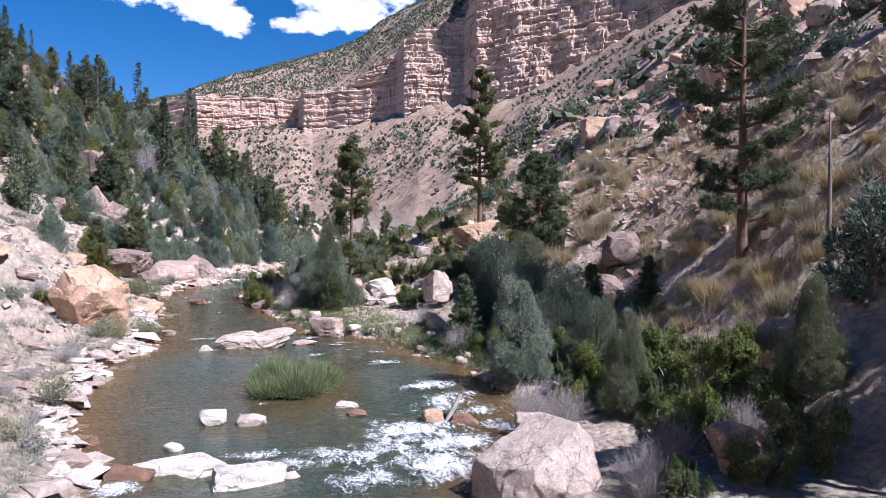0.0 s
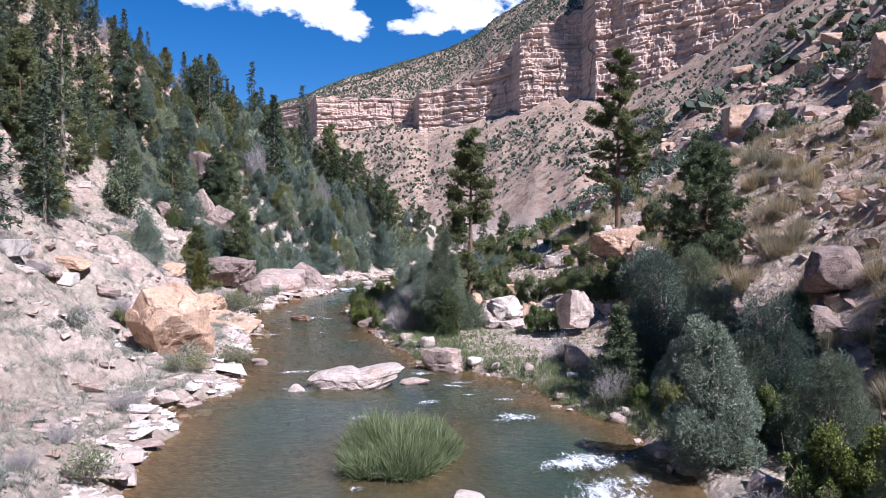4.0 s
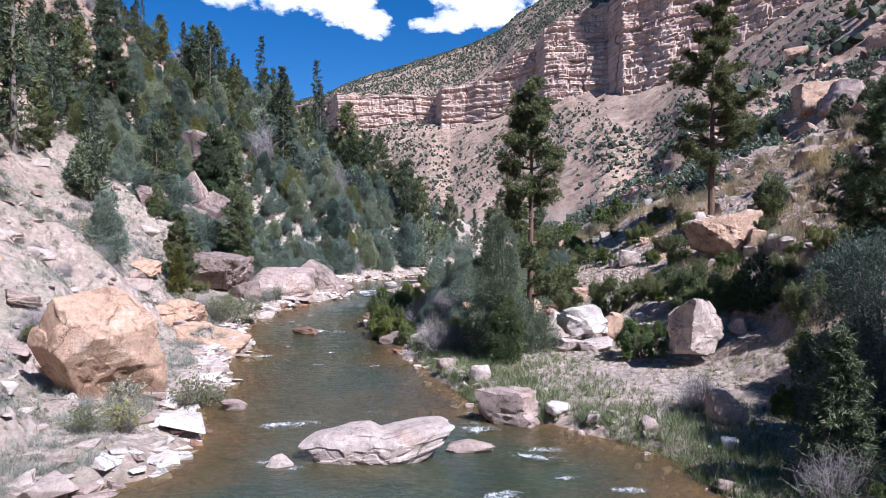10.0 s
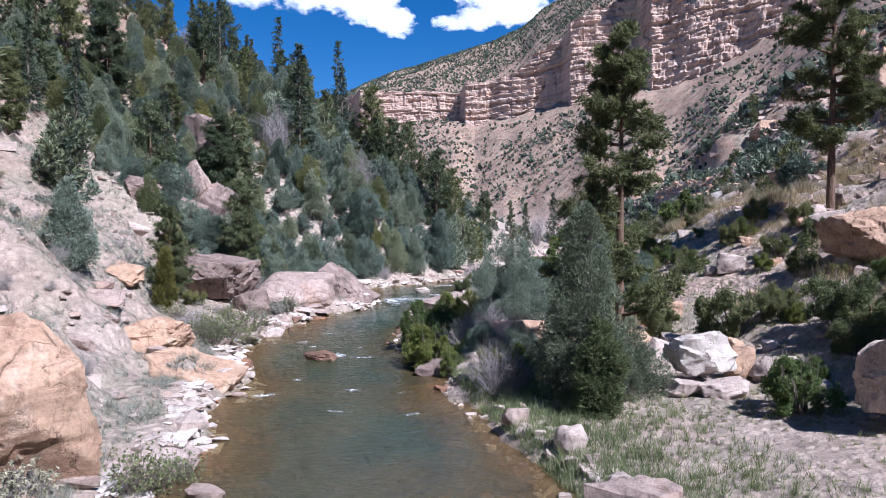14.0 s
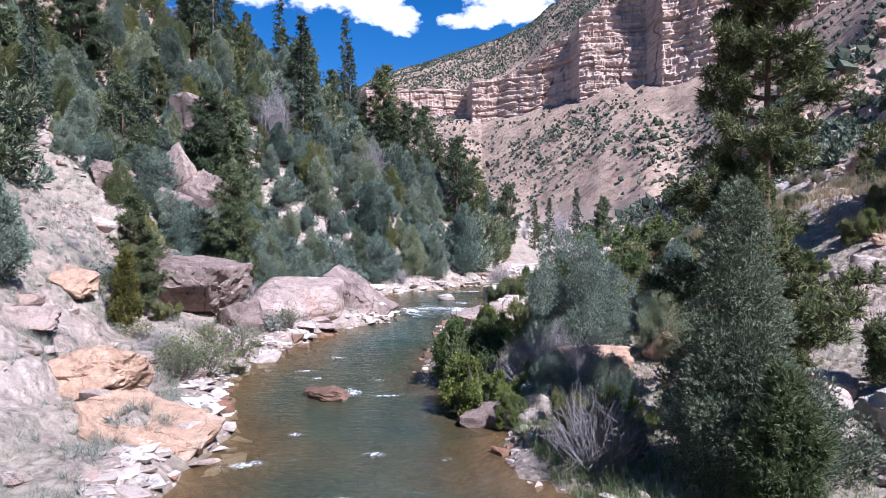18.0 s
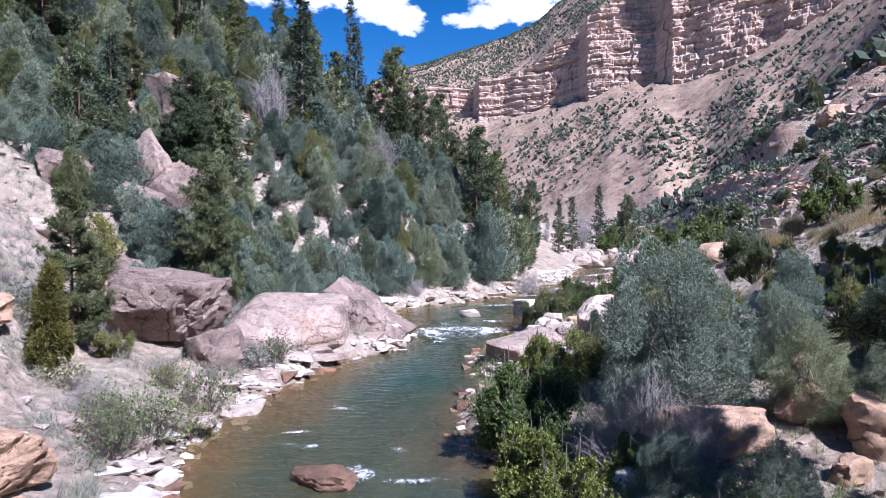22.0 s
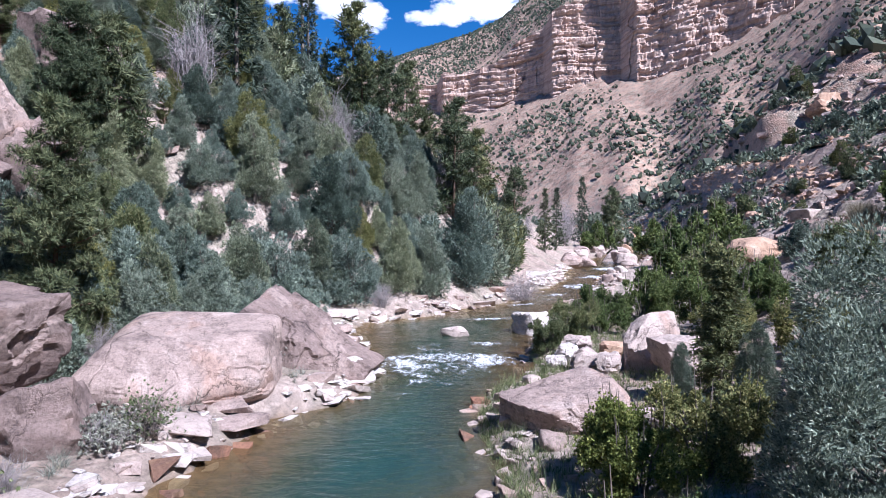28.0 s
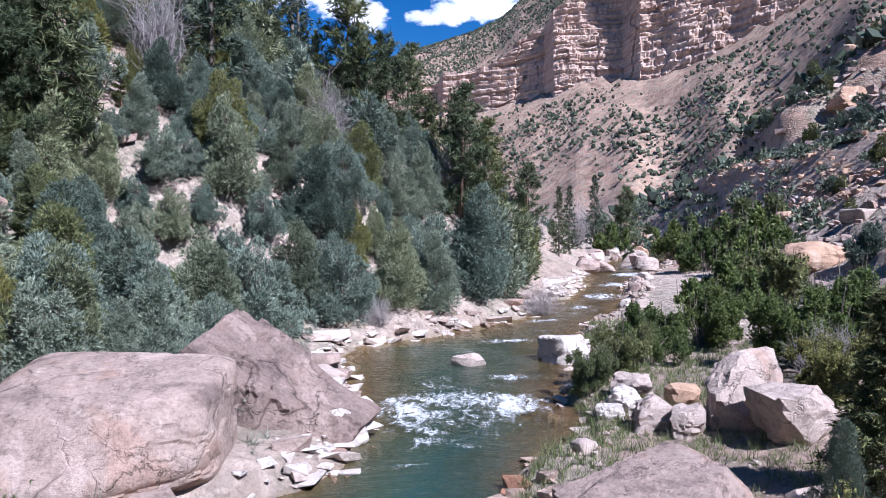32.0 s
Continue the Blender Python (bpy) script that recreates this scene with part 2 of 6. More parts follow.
def rock_material(name, pale, mid, dark, streak=0.5, varnish=0.5, scale=1.0, red=(0.40, 0.20, 0.12)):
    s = Shade(name, 0.9, 0.2)
    patches = s.noise(s.local, 0.5 * scale, 6, 0.62, distort=0.8)
    base = s.ramp(patches, (0.34, dark), (0.43, mid), (0.52, mid), (0.57, pale), (0.70, pale))
    base = s.mix(s.ramp(s.noise(s.local, 0.42 * scale, 4, 0.6, distort=0.5), (0.52, 0.0), (0.60, 0.7)), base, red)
    bands = s.noise(s.local, 0.9 * scale, 6, 0.65, stretch=(0.3, 0.3, 4.0), distort=0.4)
    base = s.mix(streak, base, s.ramp(bands, (0.36, 0.5), (0.52, 1.0), (0.66, 1.12)), "MULTIPLY")
    drips = s.ramp(s.noise(s.local, 1.3 * scale, 6, 0.65, stretch=(2.0, 2.0, 0.4), distort=0.8), (0.54, 0.0), (0.66, 0.65))
    base = s.mix(drips, base, dark)
    lichen = s.ramp(s.noise(s.local, 7 * scale, 5, 0.7), (0.58, 0.0), (0.66, 0.5))
    base = s.mix(lichen, base, pale)
    base = s.mix(varnish, base, s.ramp(s.noise(s.local, 16 * scale, 6, 0.8), (0.34, 0.35), (0.5, 0.95), (0.68, 1.25)), "MULTIPLY")
    bent = s.nodes.new("ShaderNodeVectorMath")
    bent.operation = "ADD"
    s.links.new(s.local, bent.inputs[0])
    s.links.new(s.ramp(s.noise(s.local, 1.1 * scale, 5, 0.7), (0.0, 0.0), (1.0, 1.3)), bent.inputs[1])
    cracks = s.ramp(s.cells(bent.outputs[0], 0.55 * scale, "DISTANCE_TO_EDGE"), (0.0, 0.22), (0.012, 0.8), (0.03, 1.0))
    base = s.mix(s.ramp(s.noise(s.local, 0.8 * scale, 3), (0.44, 0.0), (0.56, 0.9)), base, s.mix(1.0, base, cracks, "MULTIPLY"))
    base = s.mix(0.75, base, s.ramp(s.noise(s.local, 2.6 * scale, 9, 0.8), (0.36, 0.42), (0.46, 0.9), (0.56, 1.0), (0.66, 1.22)), "MULTIPLY")
    height = s.mix(0.35, s.noise(s.local, 5 * scale, 12, 0.78), bands)
    height = s.mix(0.5, height, s.mix(1.0, height, cracks, "MULTIPLY"))
    s.colour(base).bump(height, 1.0, 0.13)
    return s.mat


ROCK_PALE = rock_material("pale_sandstone", (0.64, 0.54, 0.47), (0.54, 0.44, 0.38), (0.36, 0.29, 0.25), 0.25, 0.35, red=(0.50, 0.34, 0.26))
ROCK_PINK = rock_material("pink_sandstone", (0.53, 0.42, 0.36), (0.43, 0.33, 0.28), (0.25, 0.19, 0.165), 0.25, 0.6, red=(0.44, 0.29, 0.22))
ROCK_ORANGE = rock_material("orange_sandstone", (0.62, 0.45, 0.33), (0.54, 0.36, 0.245), (0.34, 0.21, 0.14), 0.30, 0.45, red=(0.46, 0.28, 0.18))
ROCK_GREY = rock_material("grey_varnished_sandstone", (0.40, 0.31, 0.265), (0.28, 0.21, 0.18), (0.16, 0.12, 0.105), 0.35, 0.6, red=(0.30, 0.21, 0.17))
ROCK_WHITE = rock_material("white_sandstone", (0.74, 0.68, 0.62), (0.66, 0.59, 0.53), (0.50, 0.42, 0.36), 0.15, 0.25, red=(0.6, 0.48, 0.4))
ROCK_BROWN = rock_material("brown_wet_rock", (0.30, 0.19, 0.12), (0.22, 0.13, 0.09), (0.12, 0.08, 0.06), 0.3, 0.5)


def ground_material():
    s = Shade("stony_ground", 0.95, 0.15)
    x, y, z = s.split(s.position)
    big = s.noise(s.position, 0.09, 6, 0.62, distort=0.4)
    soil = s.ramp(big, (0.32, (0.33, 0.25, 0.20)), (0.46, (0.42, 0.335, 0.275)), (0.58, (0.50, 0.41, 0.345)), (0.72, (0.39, 0.31, 0.255)))
    reds = s.ramp(s.noise(s.position, 0.028, 4, 0.6), (0.50, 0.0), (0.64, 0.6))
    soil = s.mix(reds, soil, (0.46, 0.31, 0.24))
    grass = s.ramp(s.noise(s.position, 0.32, 6, 0.72), (0.46, 0.0), (0.60, 0.85))
    soil = s.mix(s.ramp(s.math("DIVIDE", z, 60.0), (0.12, 0.0), (0.4, 0.9)), soil, s.ramp(s.noise(s.position, 0.05, 7, 0.7), (0.35, (0.31, 0.19, 0.138)), (0.6, (0.50, 0.335, 0.24))))
    soil = s.mix(grass, soil, (0.345, 0.305, 0.235))
    scree = s.cells(s.position, 3.2)
    soil = s.mix(0.55, soil, s.ramp(scree, (0.0, 1.12), (0.45, 0.92), (0.75, 0.6)), "MULTIPLY")
    soil = s.mix(0.5, soil, s.ramp(s.noise(s.position, 5.5, 8, 0.75), (0.30, 0.5), (0.5, 1.0), (0.7, 1.2)), "MULTIPLY")
    soil = s.mix(0.6, soil, s.ramp(s.noise(s.position, 1.1, 9, 0.78), (0.36, 0.42), (0.47, 0.95), (0.62, 1.15)), "MULTIPLY")
    # dark specks higher up: rocks and their shadows, put into the colour
    soil = s.mix(s.ramp(s.math("DIVIDE", z, 60.0), (0.15, 0.0), (0.4, 0.75)), soil, s.mix(1.0, soil, s.ramp(s.noise(s.position, 0.33, 9, 0.8), (0.38, 0.3), (0.47, 0.9), (0.6, 1.2)), "MULTIPLY"))
    rubbly = s.ramp(s.noise(s.position, 0.11, 12, 0.86), (0.40, 0.30), (0.47, 0.85), (0.55, 1.05), (0.66, 1.25))
    soil = s.mix(s.ramp(s.math("DIVIDE", z, 60.0), (0.25, 0.0), (0.5, 0.9)), soil, s.mix(1.0, soil, rubbly, "MULTIPLY"))
    soil = s.mix(0.7, soil, s.ramp(s.noise(s.position, 14.0, 5, 0.8), (0.32, 0.55), (0.5, 1.0), (0.68, 1.25)), "MULTIPLY")
    # bed of the river: brown gravel and cobbles
    attr = s.nodes.new("ShaderNodeAttribute")
    attr.attribute_name = "bed"
    gravel = s.ramp(s.cells(s.position, 4.5), (0.05, (0.30, 0.20, 0.12)), (0.4, (0.22, 0.15, 0.09)), (0.8, (0.09, 0.06, 0.035)))
    gravel = s.mix(s.ramp(s.noise(s.position, 0.5, 4), (0.42, 0.0), (0.6, 0.6)), gravel, (0.16, 0.135, 0.07))
    s.colour(s.mix(attr.outputs["Fac"], soil, gravel))
    height = s.mix(0.5, s.noise(s.position, 2.2, 9, 0.72), s.ramp(scree, (0.0, 1.0), (0.6, 0.0)), "ADD")
    s.bump(height, 1.0, 0.22)
    return s.mat


def far_rock_material():
    s = Shade("layered_cliff_rock", 0.95, 0.1)
    x, y, z = s.split(s.position)
    c = s.nodes.new("ShaderNodeCombineXYZ")
    warp = s.math("MULTIPLY", s.noise(s.position, 0.015, 4), 14.0)
    s.links.new(s.math("ADD", z, warp), c.inputs[2])
    beds = s.noise(c.outputs[0], 0.22, 6, 0.7)
    base = s.ramp(beds, (0.30, (0.25, 0.165, 0.13)), (0.42, (0.39, 0.28, 0.225)), (0.52, (0.52, 0.405, 0.335)), (0.60, (0.42, 0.30, 0.24)), (0.70, (0.27, 0.18, 0.14)))
    stains = s.noise(s.position, 0.06, 6, 0.7, stretch=(1.6, 1.6, 0.22), distort=0.5)
    base = s.mix(0.55, base, s.ramp(stains, (0.34, (0.45, 0.38, 0.36)), (0.5, (0.95, 0.93, 0.92)), (0.66, (1.2, 1.15, 1.08))), "MULTIPLY")
    base = s.mix(0.4, base, s.ramp(s.noise(s.position, 0.35, 8, 0.75), (0.32, 0.55), (0.6, 1.15)), "MULTIPLY")
    s.colour(base)
    s.bump(s.noise(s.position, 0.3, 10, 0.75, stretch=(0.8, 0.8, 2.4)), 0.6, 1.5)
    return s.mat


def leaf_material(name, dark, light, tip, through_light=0.14, rough=0.65):
    s = Shade(name, rough, 0.25)
    # darkest random leaves deepen the shade inside the crowns by colour
    base = s.ramp(s.island, (0.0, tuple(0.4 * c for c in dark)), (0.3, dark), (0.65, light), (1.0, tuple(0.95 * c for c in tip)))
    base = s.mix(0.8, base, s.ramp(s.random, (0.0, (0.55, 0.64, 0.62)), (0.35, (0.95, 1.0, 1.0)), (0.65, (1.05, 1.0, 0.85)), (1.0, (1.38, 1.22, 0.82))), "MULTIPLY")
    base = s.mix(0.45, base, s.ramp(s.noise(s.position, 0.9, 3), (0.3, 0.55), (0.7, 1.3)), "MULTIPLY")
    s.colour(base)
    t = s.nodes.new("ShaderNodeBsdfTranslucent")
    s.links.new(base, t.inputs["Color"])
    m = s.nodes.new("ShaderNodeMixShader")
    m.inputs[0].default_value = through_light
    s.links.new(s.bsdf.outputs[0], m.inputs[1])
    s.links.new(t.outputs[0], m.inputs[2])
    s.links.new(m.outputs[0], s.out.inputs[0])
    return s.mat


LEAF_JUNIPER = leaf_material("juniper_scale_leaves", (0.088, 0.122, 0.094), (0.168, 0.212, 0.162), (0.275, 0.320, 0.245))
LEAF_SILVER = leaf_material("silvery_juniper_leaves", (0.158, 0.204, 0.164), (0.275, 0.333, 0.262), (0.40, 0.445, 0.35))
LEAF_PINE = leaf_material("pine_needles", (0.065, 0.090, 0.045), (0.130, 0.157, 0.078), (0.221, 0.234, 0.123))
LEAF_FIR = leaf_material("fir_needles", (0.054, 0.078, 0.052), (0.102, 0.128, 0.083), (0.168, 0.190, 0.120))
LEAF_PALE = leaf_material("pale_willow_leaves", (0.16, 0.19, 0.08), (0.27, 0.30, 0.14), (0.40, 0.41, 0.22), 0.25)
LEAF_FAR = leaf_material("distant_juniper_foliage", (0.045, 0.062, 0.045), (0.075, 0.098, 0.068), (0.115, 0.135, 0.092))
LEAF_GREEN = leaf_material("willow_leaves", (0.095, 0.132, 0.042), (0.185, 0.240, 0.080), (0.31, 0.35, 0.13), 0.35)
LEAF_OLIVE = leaf_material("olive_shrub_leaves", (0.122, 0.153, 0.064), (0.230, 0.250, 0.115), (0.368, 0.362, 0.175), 0.3)
LEAF_GOLD = leaf_material("yellowing_leaves", (0.12, 0.12, 0.03), (0.22, 0.20, 0.06), (0.33, 0.28, 0.09), 0.35)
GRASS_GREEN = leaf_material("river_grass", (0.12, 0.155, 0.075), (0.22, 0.27, 0.135), (0.37, 0.40, 0.235), 0.35)
GRASS_DRY = leaf_material("dry_grass", (0.26, 0.21, 0.13), (0.40, 0.34, 0.23), (0.54, 0.47, 0.34), 0.3)
SAGE = leaf_material("grey_sagebrush", (0.213, 0.219, 0.175), (0.338, 0.338, 0.275), (0.475, 0.463, 0.388), 0.2)


def bark_material(name, dark, light):
    s = Shade(name, 0.95, 0.15)
    n = s.noise(s.local, 5, 6, 0.7, stretch=(2.5, 2.5, 0.5))
    s.colour(s.ramp(n, (0.3, dark), (0.65, light))).bump(n, 0.8, 0.04)
    return s.mat


BARK_PINE = bark_material("pine_bark", (0.06, 0.04, 0.03), (0.20, 0.13, 0.09))
BARK_GREY = bark_material("grey_bark", (0.09, 0.075, 0.06), (0.22, 0.19, 0.16))
TWIG_GREY = bark_material("dead_grey_twigs", (0.20, 0.175, 0.17), (0.42, 0.38, 0.37))
WOOD_GREY = bark_material("weathered_driftwood", (0.24, 0.21, 0.19), (0.50, 0.46, 0.42))


def water_material():
    s = Shade("river_water", 0.07, 0.5)
    deep = s.nodes.new("ShaderNodeAttribute")
    deep.attribute_name = "depth"
    quick = s.nodes.new("ShaderNodeAttribute")
    quick.attribute_name = "quick"
    murk = s.ramp(deep.outputs["Fac"], (0.0, (0.24, 0.15, 0.075)), (0.22, (0.12, 0.09, 0.045)), (0.55, (0.05, 0.062, 0.036)), (1.0, (0.02, 0.055, 0.045)))
    murk = s.mix(0.4, murk, s.ramp(s.noise(s.position, 0.45, 5, 0.65, stretch=(1.6, 0.5, 1)), (0.35, 0.6), (0.65, 1.35)), "MULTIPLY")
    s.colour(murk)
    small = s.noise(s.position, 2.6, 5, 0.6, stretch=(0.9, 1.5, 1), distort=0.6)
    large = s.noise(s.position, 0.8, 3, 0.5, stretch=(0.8, 1.6, 1))
    height = s.mix(0.4, small, large)
    n = s.nodes.new("ShaderNodeBump")
    n.inputs["Distance"].default_value = 0.15
    s.links.new(height, n.inputs["Height"])
    s.put(n, "Strength", s.math("ADD", s.math("MULTIPLY", quick.outputs["Fac"], 0.6), 0.40))
    s.links.new(n.outputs[0], s.bsdf.inputs["Normal"])
    clear = s.nodes.new("ShaderNodeBsdfTransparent")
    clear.inputs[0].default_value = (0.72, 0.68, 0.52, 1)
    m = s.nodes.new("ShaderNodeMixShader")
    s.links.new(s.ramp(deep.outputs["Fac"], (0.0, 0.65), (0.5, 0.25), (1.0, 0.08)), m.inputs[0])
    s.links.new(s.bsdf.outputs[0], m.inputs[1])
    s.links.new(clear.outputs[0], m.inputs[2])
    s.links.new(m.outputs[0], s.out.inputs[0])
    return s.mat


WATER = water_material()
GROUND = ground_material()
FAR_ROCK = far_rock_material()


def foam_material():
    s = Shade("white_water_foam", 0.6, 0.3)
    s.colour(s.ramp(s.noise(s.position, 6, 4), (0.3, (0.62, 0.68, 0.70)), (0.6, (0.88, 0.90, 0.90))))
    s.bump(s.noise(s.position, 14, 5, 0.7), 0.8, 0.04)
    clear = s.nodes.new("ShaderNodeBsdfTransparent")
    m = s.nodes.new("ShaderNodeMixShader")
    a = s.nodes.new("ShaderNodeAttribute")
    a.attribute_name = "cover"
    streaks = s.noise(s.position, 2.3, 8, 0.78, stretch=(1.5, 0.6, 1), distort=1.0)
    specks = s.noise(s.position, 9.0, 5, 0.75)
    value = s.math("ADD", s.math("MULTIPLY", a.outputs["Fac"], 0.8), s.math("ADD", s.math("MULTIPLY", s.math("SUBTRACT", streaks, 0.5), 2.2), s.math("MULTIPLY", s.math("SUBTRACT", specks, 0.5), 0.9)))
    s.links.new(s.ramp(value, (0.40, 0.0), (1.0, 0.9)), m.inputs[0])
    s.links.new(clear.outputs[0], m.inputs[1])
    s.links.new(s.bsdf.outputs[0], m.inputs[2])
    s.links.new(m.outputs[0], s.out.inputs[0])
    return s.mat


FOAM = foam_material()


# ---- mesh helpers ----
def mesh_of(name, verts, faces, material, flat=False):
    """One mesh from arrays; faces all have the same number of corners."""
    verts, faces = np.asarray(verts, np.float32), np.asarray(faces, np.int32)
    me = bpy.data.meshes.new(name)
    me.vertices.add(len(verts))
    me.vertices.foreach_set("co", verts.ravel())
    me.loops.add(faces.size)
    me.loops.foreach_set("vertex_index", faces.ravel())
    me.polygons.add(len(faces))
    me.polygons.foreach_set("loop_start", np.arange(0, faces.size, faces.shape[1], dtype=np.int32))
    me.polygons.foreach_set("use_smooth", np.full(len(faces), not flat))
    me.update(calc_edges=True)
    me.materials.append(material)
    return me


def join(parts):
    """Adds up (verts, faces) pairs into one pair."""
    verts, faces, n = [], [], 0
    for v, f in parts:
        verts.append(v)
        faces.append(np.asarray(f) + n)
        n += len(v)
    return np.concatenate(verts), np.concatenate(faces)


def part(name, me, parent, label=""):
    ob = new(name, me)
    ob.parent = parent
    return tagged(ob, label)


def grid_faces(nu, nv):
    i = np.arange(nu - 1)[:, None] * nv + np.arange(nv - 1)[None]
    return np.stack([i, i + nv, i + nv + 1, i + 1], -1).reshape(-1, 4)


def sphere(level):
    bm = bmesh.new()
    bmesh.ops.create_icosphere(bm, subdivisions=level, radius=1)
    v = np.array([p.co[:] for p in bm.verts])
    f = np.array([[q.index for q in p.verts] for p in bm.faces])
    bm.free()
    return v, f


SPHERES = {n: sphere(n) for n in (1, 2, 3, 4, 5, 6)}


def rock_shape(seed, size, level=4, facets=9, sharp=110.0, wear=0.07, flat_base=0.35, crumple=1.0, cuts=()):
    """A boulder: a block cut by planes, its edges worn round, its faces uneven; the base at z = 0."""
    rng = np.random.default_rng(seed)
    d, f = SPHERES[level]
    n = rng.normal(size=(facets, 3))
    n /= np.linalg.norm(n, axis=1)[:, None]
    n = np.concatenate([n, [[0, 0, 1], [0, 0, -1], [1, 0, 0], [-1, 0, 0], [0, 1, 0], [0, -1, 0]]])
    n[facets:] += rng.normal(scale=0.18, size=(6, 3))
    n /= np.linalg.norm(n, axis=1)[:, None]
    away = np.concatenate([rng.uniform(0.62, 0.98, facets), rng.uniform(0.70, 0.9, 6)])
    if cuts:
        n = np.concatenate([n[facets:], [c[:3] for c in cuts]])
        n /= np.linalg.norm(n, axis=1)[:, None]
        away = np.concatenate([np.full(6, 0.97), [c[3] for c in cuts]])
    reach = np.maximum(d @ n.T, 1e-3) / away
    r = 1 / (np.sum(reach ** sharp, 1) ** (1 / sharp))
    o = seed * 3.7
    r = r * (1 + crumple * (wear * fbm(d[:, 0] * 1.6 + o, d[:, 1] * 1.6, d[:, 2] * 1.6, 3, seed) + 0.022 * fbm(d[:, 0] * 8 + o, d[:, 1] * 8, d[:, 2] * 11, 4, seed + 5)))
    # broken-off flakes with sharp rims
    flake = fbm(d[:, 0] * 1.5 + o, d[:, 1] * 1.5 + 9, d[:, 2] * 1.9, 3, seed + 9)
    r = r * (1 - 0.055 * crumple * smooth(0.10, 0.12, flake) - 0.06 * crumple * smooth(0.24, 0.255, flake) - 0.06 * crumple * smooth(-0.16, -0.18, flake))
    v = d * r[:, None]
    bed = (v[:, 2] * 4.0 + 0.4 * v[:, 0] + 0.35 * fbm(v[:, 0] * 2, v[:, 1] * 2, 0, 2, seed)) % 1.0
    v[:, :2] *= (1 - 0.014 * crumple * np.exp(-((bed - 0.5) / 0.05) ** 2) * smooth(-0.1, 0.3, vnoise(v[:, 0] * 2, v[:, 1] * 2, v[:, 2] * 2, seed + 3)))[:, None]
    v[:, 2] = np.maximum(v[:, 2], -1 + flat_base * 0.6)
    v = (v - v.min(0)) / np.ptp(v, axis=0) * np.array(size)
    v[:, :2] -= np.array(size[:2]) / 2
    return v, f


def boulder(name, label, x, y, size, material, seed, turn=0.0, sink=0.15, tilt=(0, 0), level=4, z=None, group="", **more):
    v, f = rock_shape(seed, size, level, **more)
    me = mesh_of(name, v, f, material)
    me.set_sharp_from_angle(angle=radians(32))
    ob = new(name, me)
    base = float(ground(x, y)) if z is None else z
    ob.matrix_world = pose(x, y, base - sink * size[2], tilt[0], tilt[1], turn)
    return tagged(ob, label, "boulder", group)


def shard(seed, size, points=13, worn=0.05):
    """An angular broken block with slightly worn edges; the base at z = 0."""
    rng = np.random.default_rng(seed)
    bm = bmesh.new()
    for p in rng.uniform(-1, 1, (points, 3)) ** 3 * 0.35 + np.sign(rng.normal(size=(points, 3))) * 0.65:
        bm.verts.new(p + rng.normal(size=3) * 0.10)
    bmesh.ops.convex_hull(bm, input=bm.verts)
    bmesh.ops.delete(bm, geom=[q for q in bm.verts if not q.link_faces], context="VERTS")
    bmesh.ops.dissolve_limit(bm, angle_limit=0.2, verts=bm.verts, edges=bm.edges)
    if worn:
        bmesh.ops.bevel(bm, geom=bm.edges[:], offset=worn, segments=1, affect="EDGES", clamp_overlap=True)
    bmesh.ops.triangulate(bm, faces=bm.faces)
    bm.verts.ensure_lookup_table()
    v = np.array([p.co[:] for p in bm.verts])
    f = np.array([[q.index for q in p.verts] for p in bm.faces])
    bm.free()
    v = (v - v.min(0)) / np.ptp(v, axis=0) * np.array(size)
    v[:, :2] -= np.array(size[:2]) / 2
    return v, f


def tube(points, radii, sides=6):
    """A tapered limb along points."""
    points = np.asarray(points, float)
    radii = np.asarray(radii, float)
    t = np.gradient(points, axis=0)
    t /= np.linalg.norm(t, axis=1)[:, None] + 1e-9
    ref = np.where(np.abs(t[:, 2:3]) > 0.9, [[1.0, 0, 0]], [[0, 0, 1.0]])
    u = np.cross(t, ref)
    u /= np.linalg.norm(u, axis=1)[:, None] + 1e-9
    w = np.cross(t, u)
    a = np.linspace(0, 2 * np.pi, sides, endpoint=False)
    v = points[:, None] + radii[:, None, None] * (np.cos(a)[None, :, None] * u[:, None] + np.sin(a)[None, :, None] * w[:, None])
    n, k = len(points), np.arange(sides)
    rows = np.arange(n - 1)[:, None] * sides
    f = np.stack([rows + k, rows + (k + 1) % sides, rows + sides + (k + 1) % sides, rows + sides + k], -1).reshape(-1, 4)
    return v.reshape(-1, 3), f


def blades(at, way, length, width, rng, each=6, spread=0.7):
    """Bunches of thin pointed leaves: one bunch at each point, leaning along its way."""
    n = len(at)
    length, width = np.broadcast_to(length, n), np.broadcast_to(width, n)
    d = way[:, None] + spread * rng.normal(size=(n, each, 3))
    d /= np.linalg.norm(d, axis=2)[..., None] + 1e-9
    side = np.cross(d, rng.normal(size=(n, each, 3)))
    side /= np.linalg.norm(side, axis=2)[..., None] + 1e-9
    ln = length[:, None, None] * rng.uniform(0.6, 1.15, (n, each, 1))
    wd = width[:, None, None] * rng.uniform(0.7, 1.3, (n, each, 1))
    root = at[:, None] + 0.12 * ln * rng.normal(size=(n, each, 3))
    v = np.stack([root + side * wd * 0.5, root + d * ln, root - side * wd * 0.5], 2).reshape(-1, 3)
    f = np.arange(len(v)).reshape(-1, 3)
    return v, f


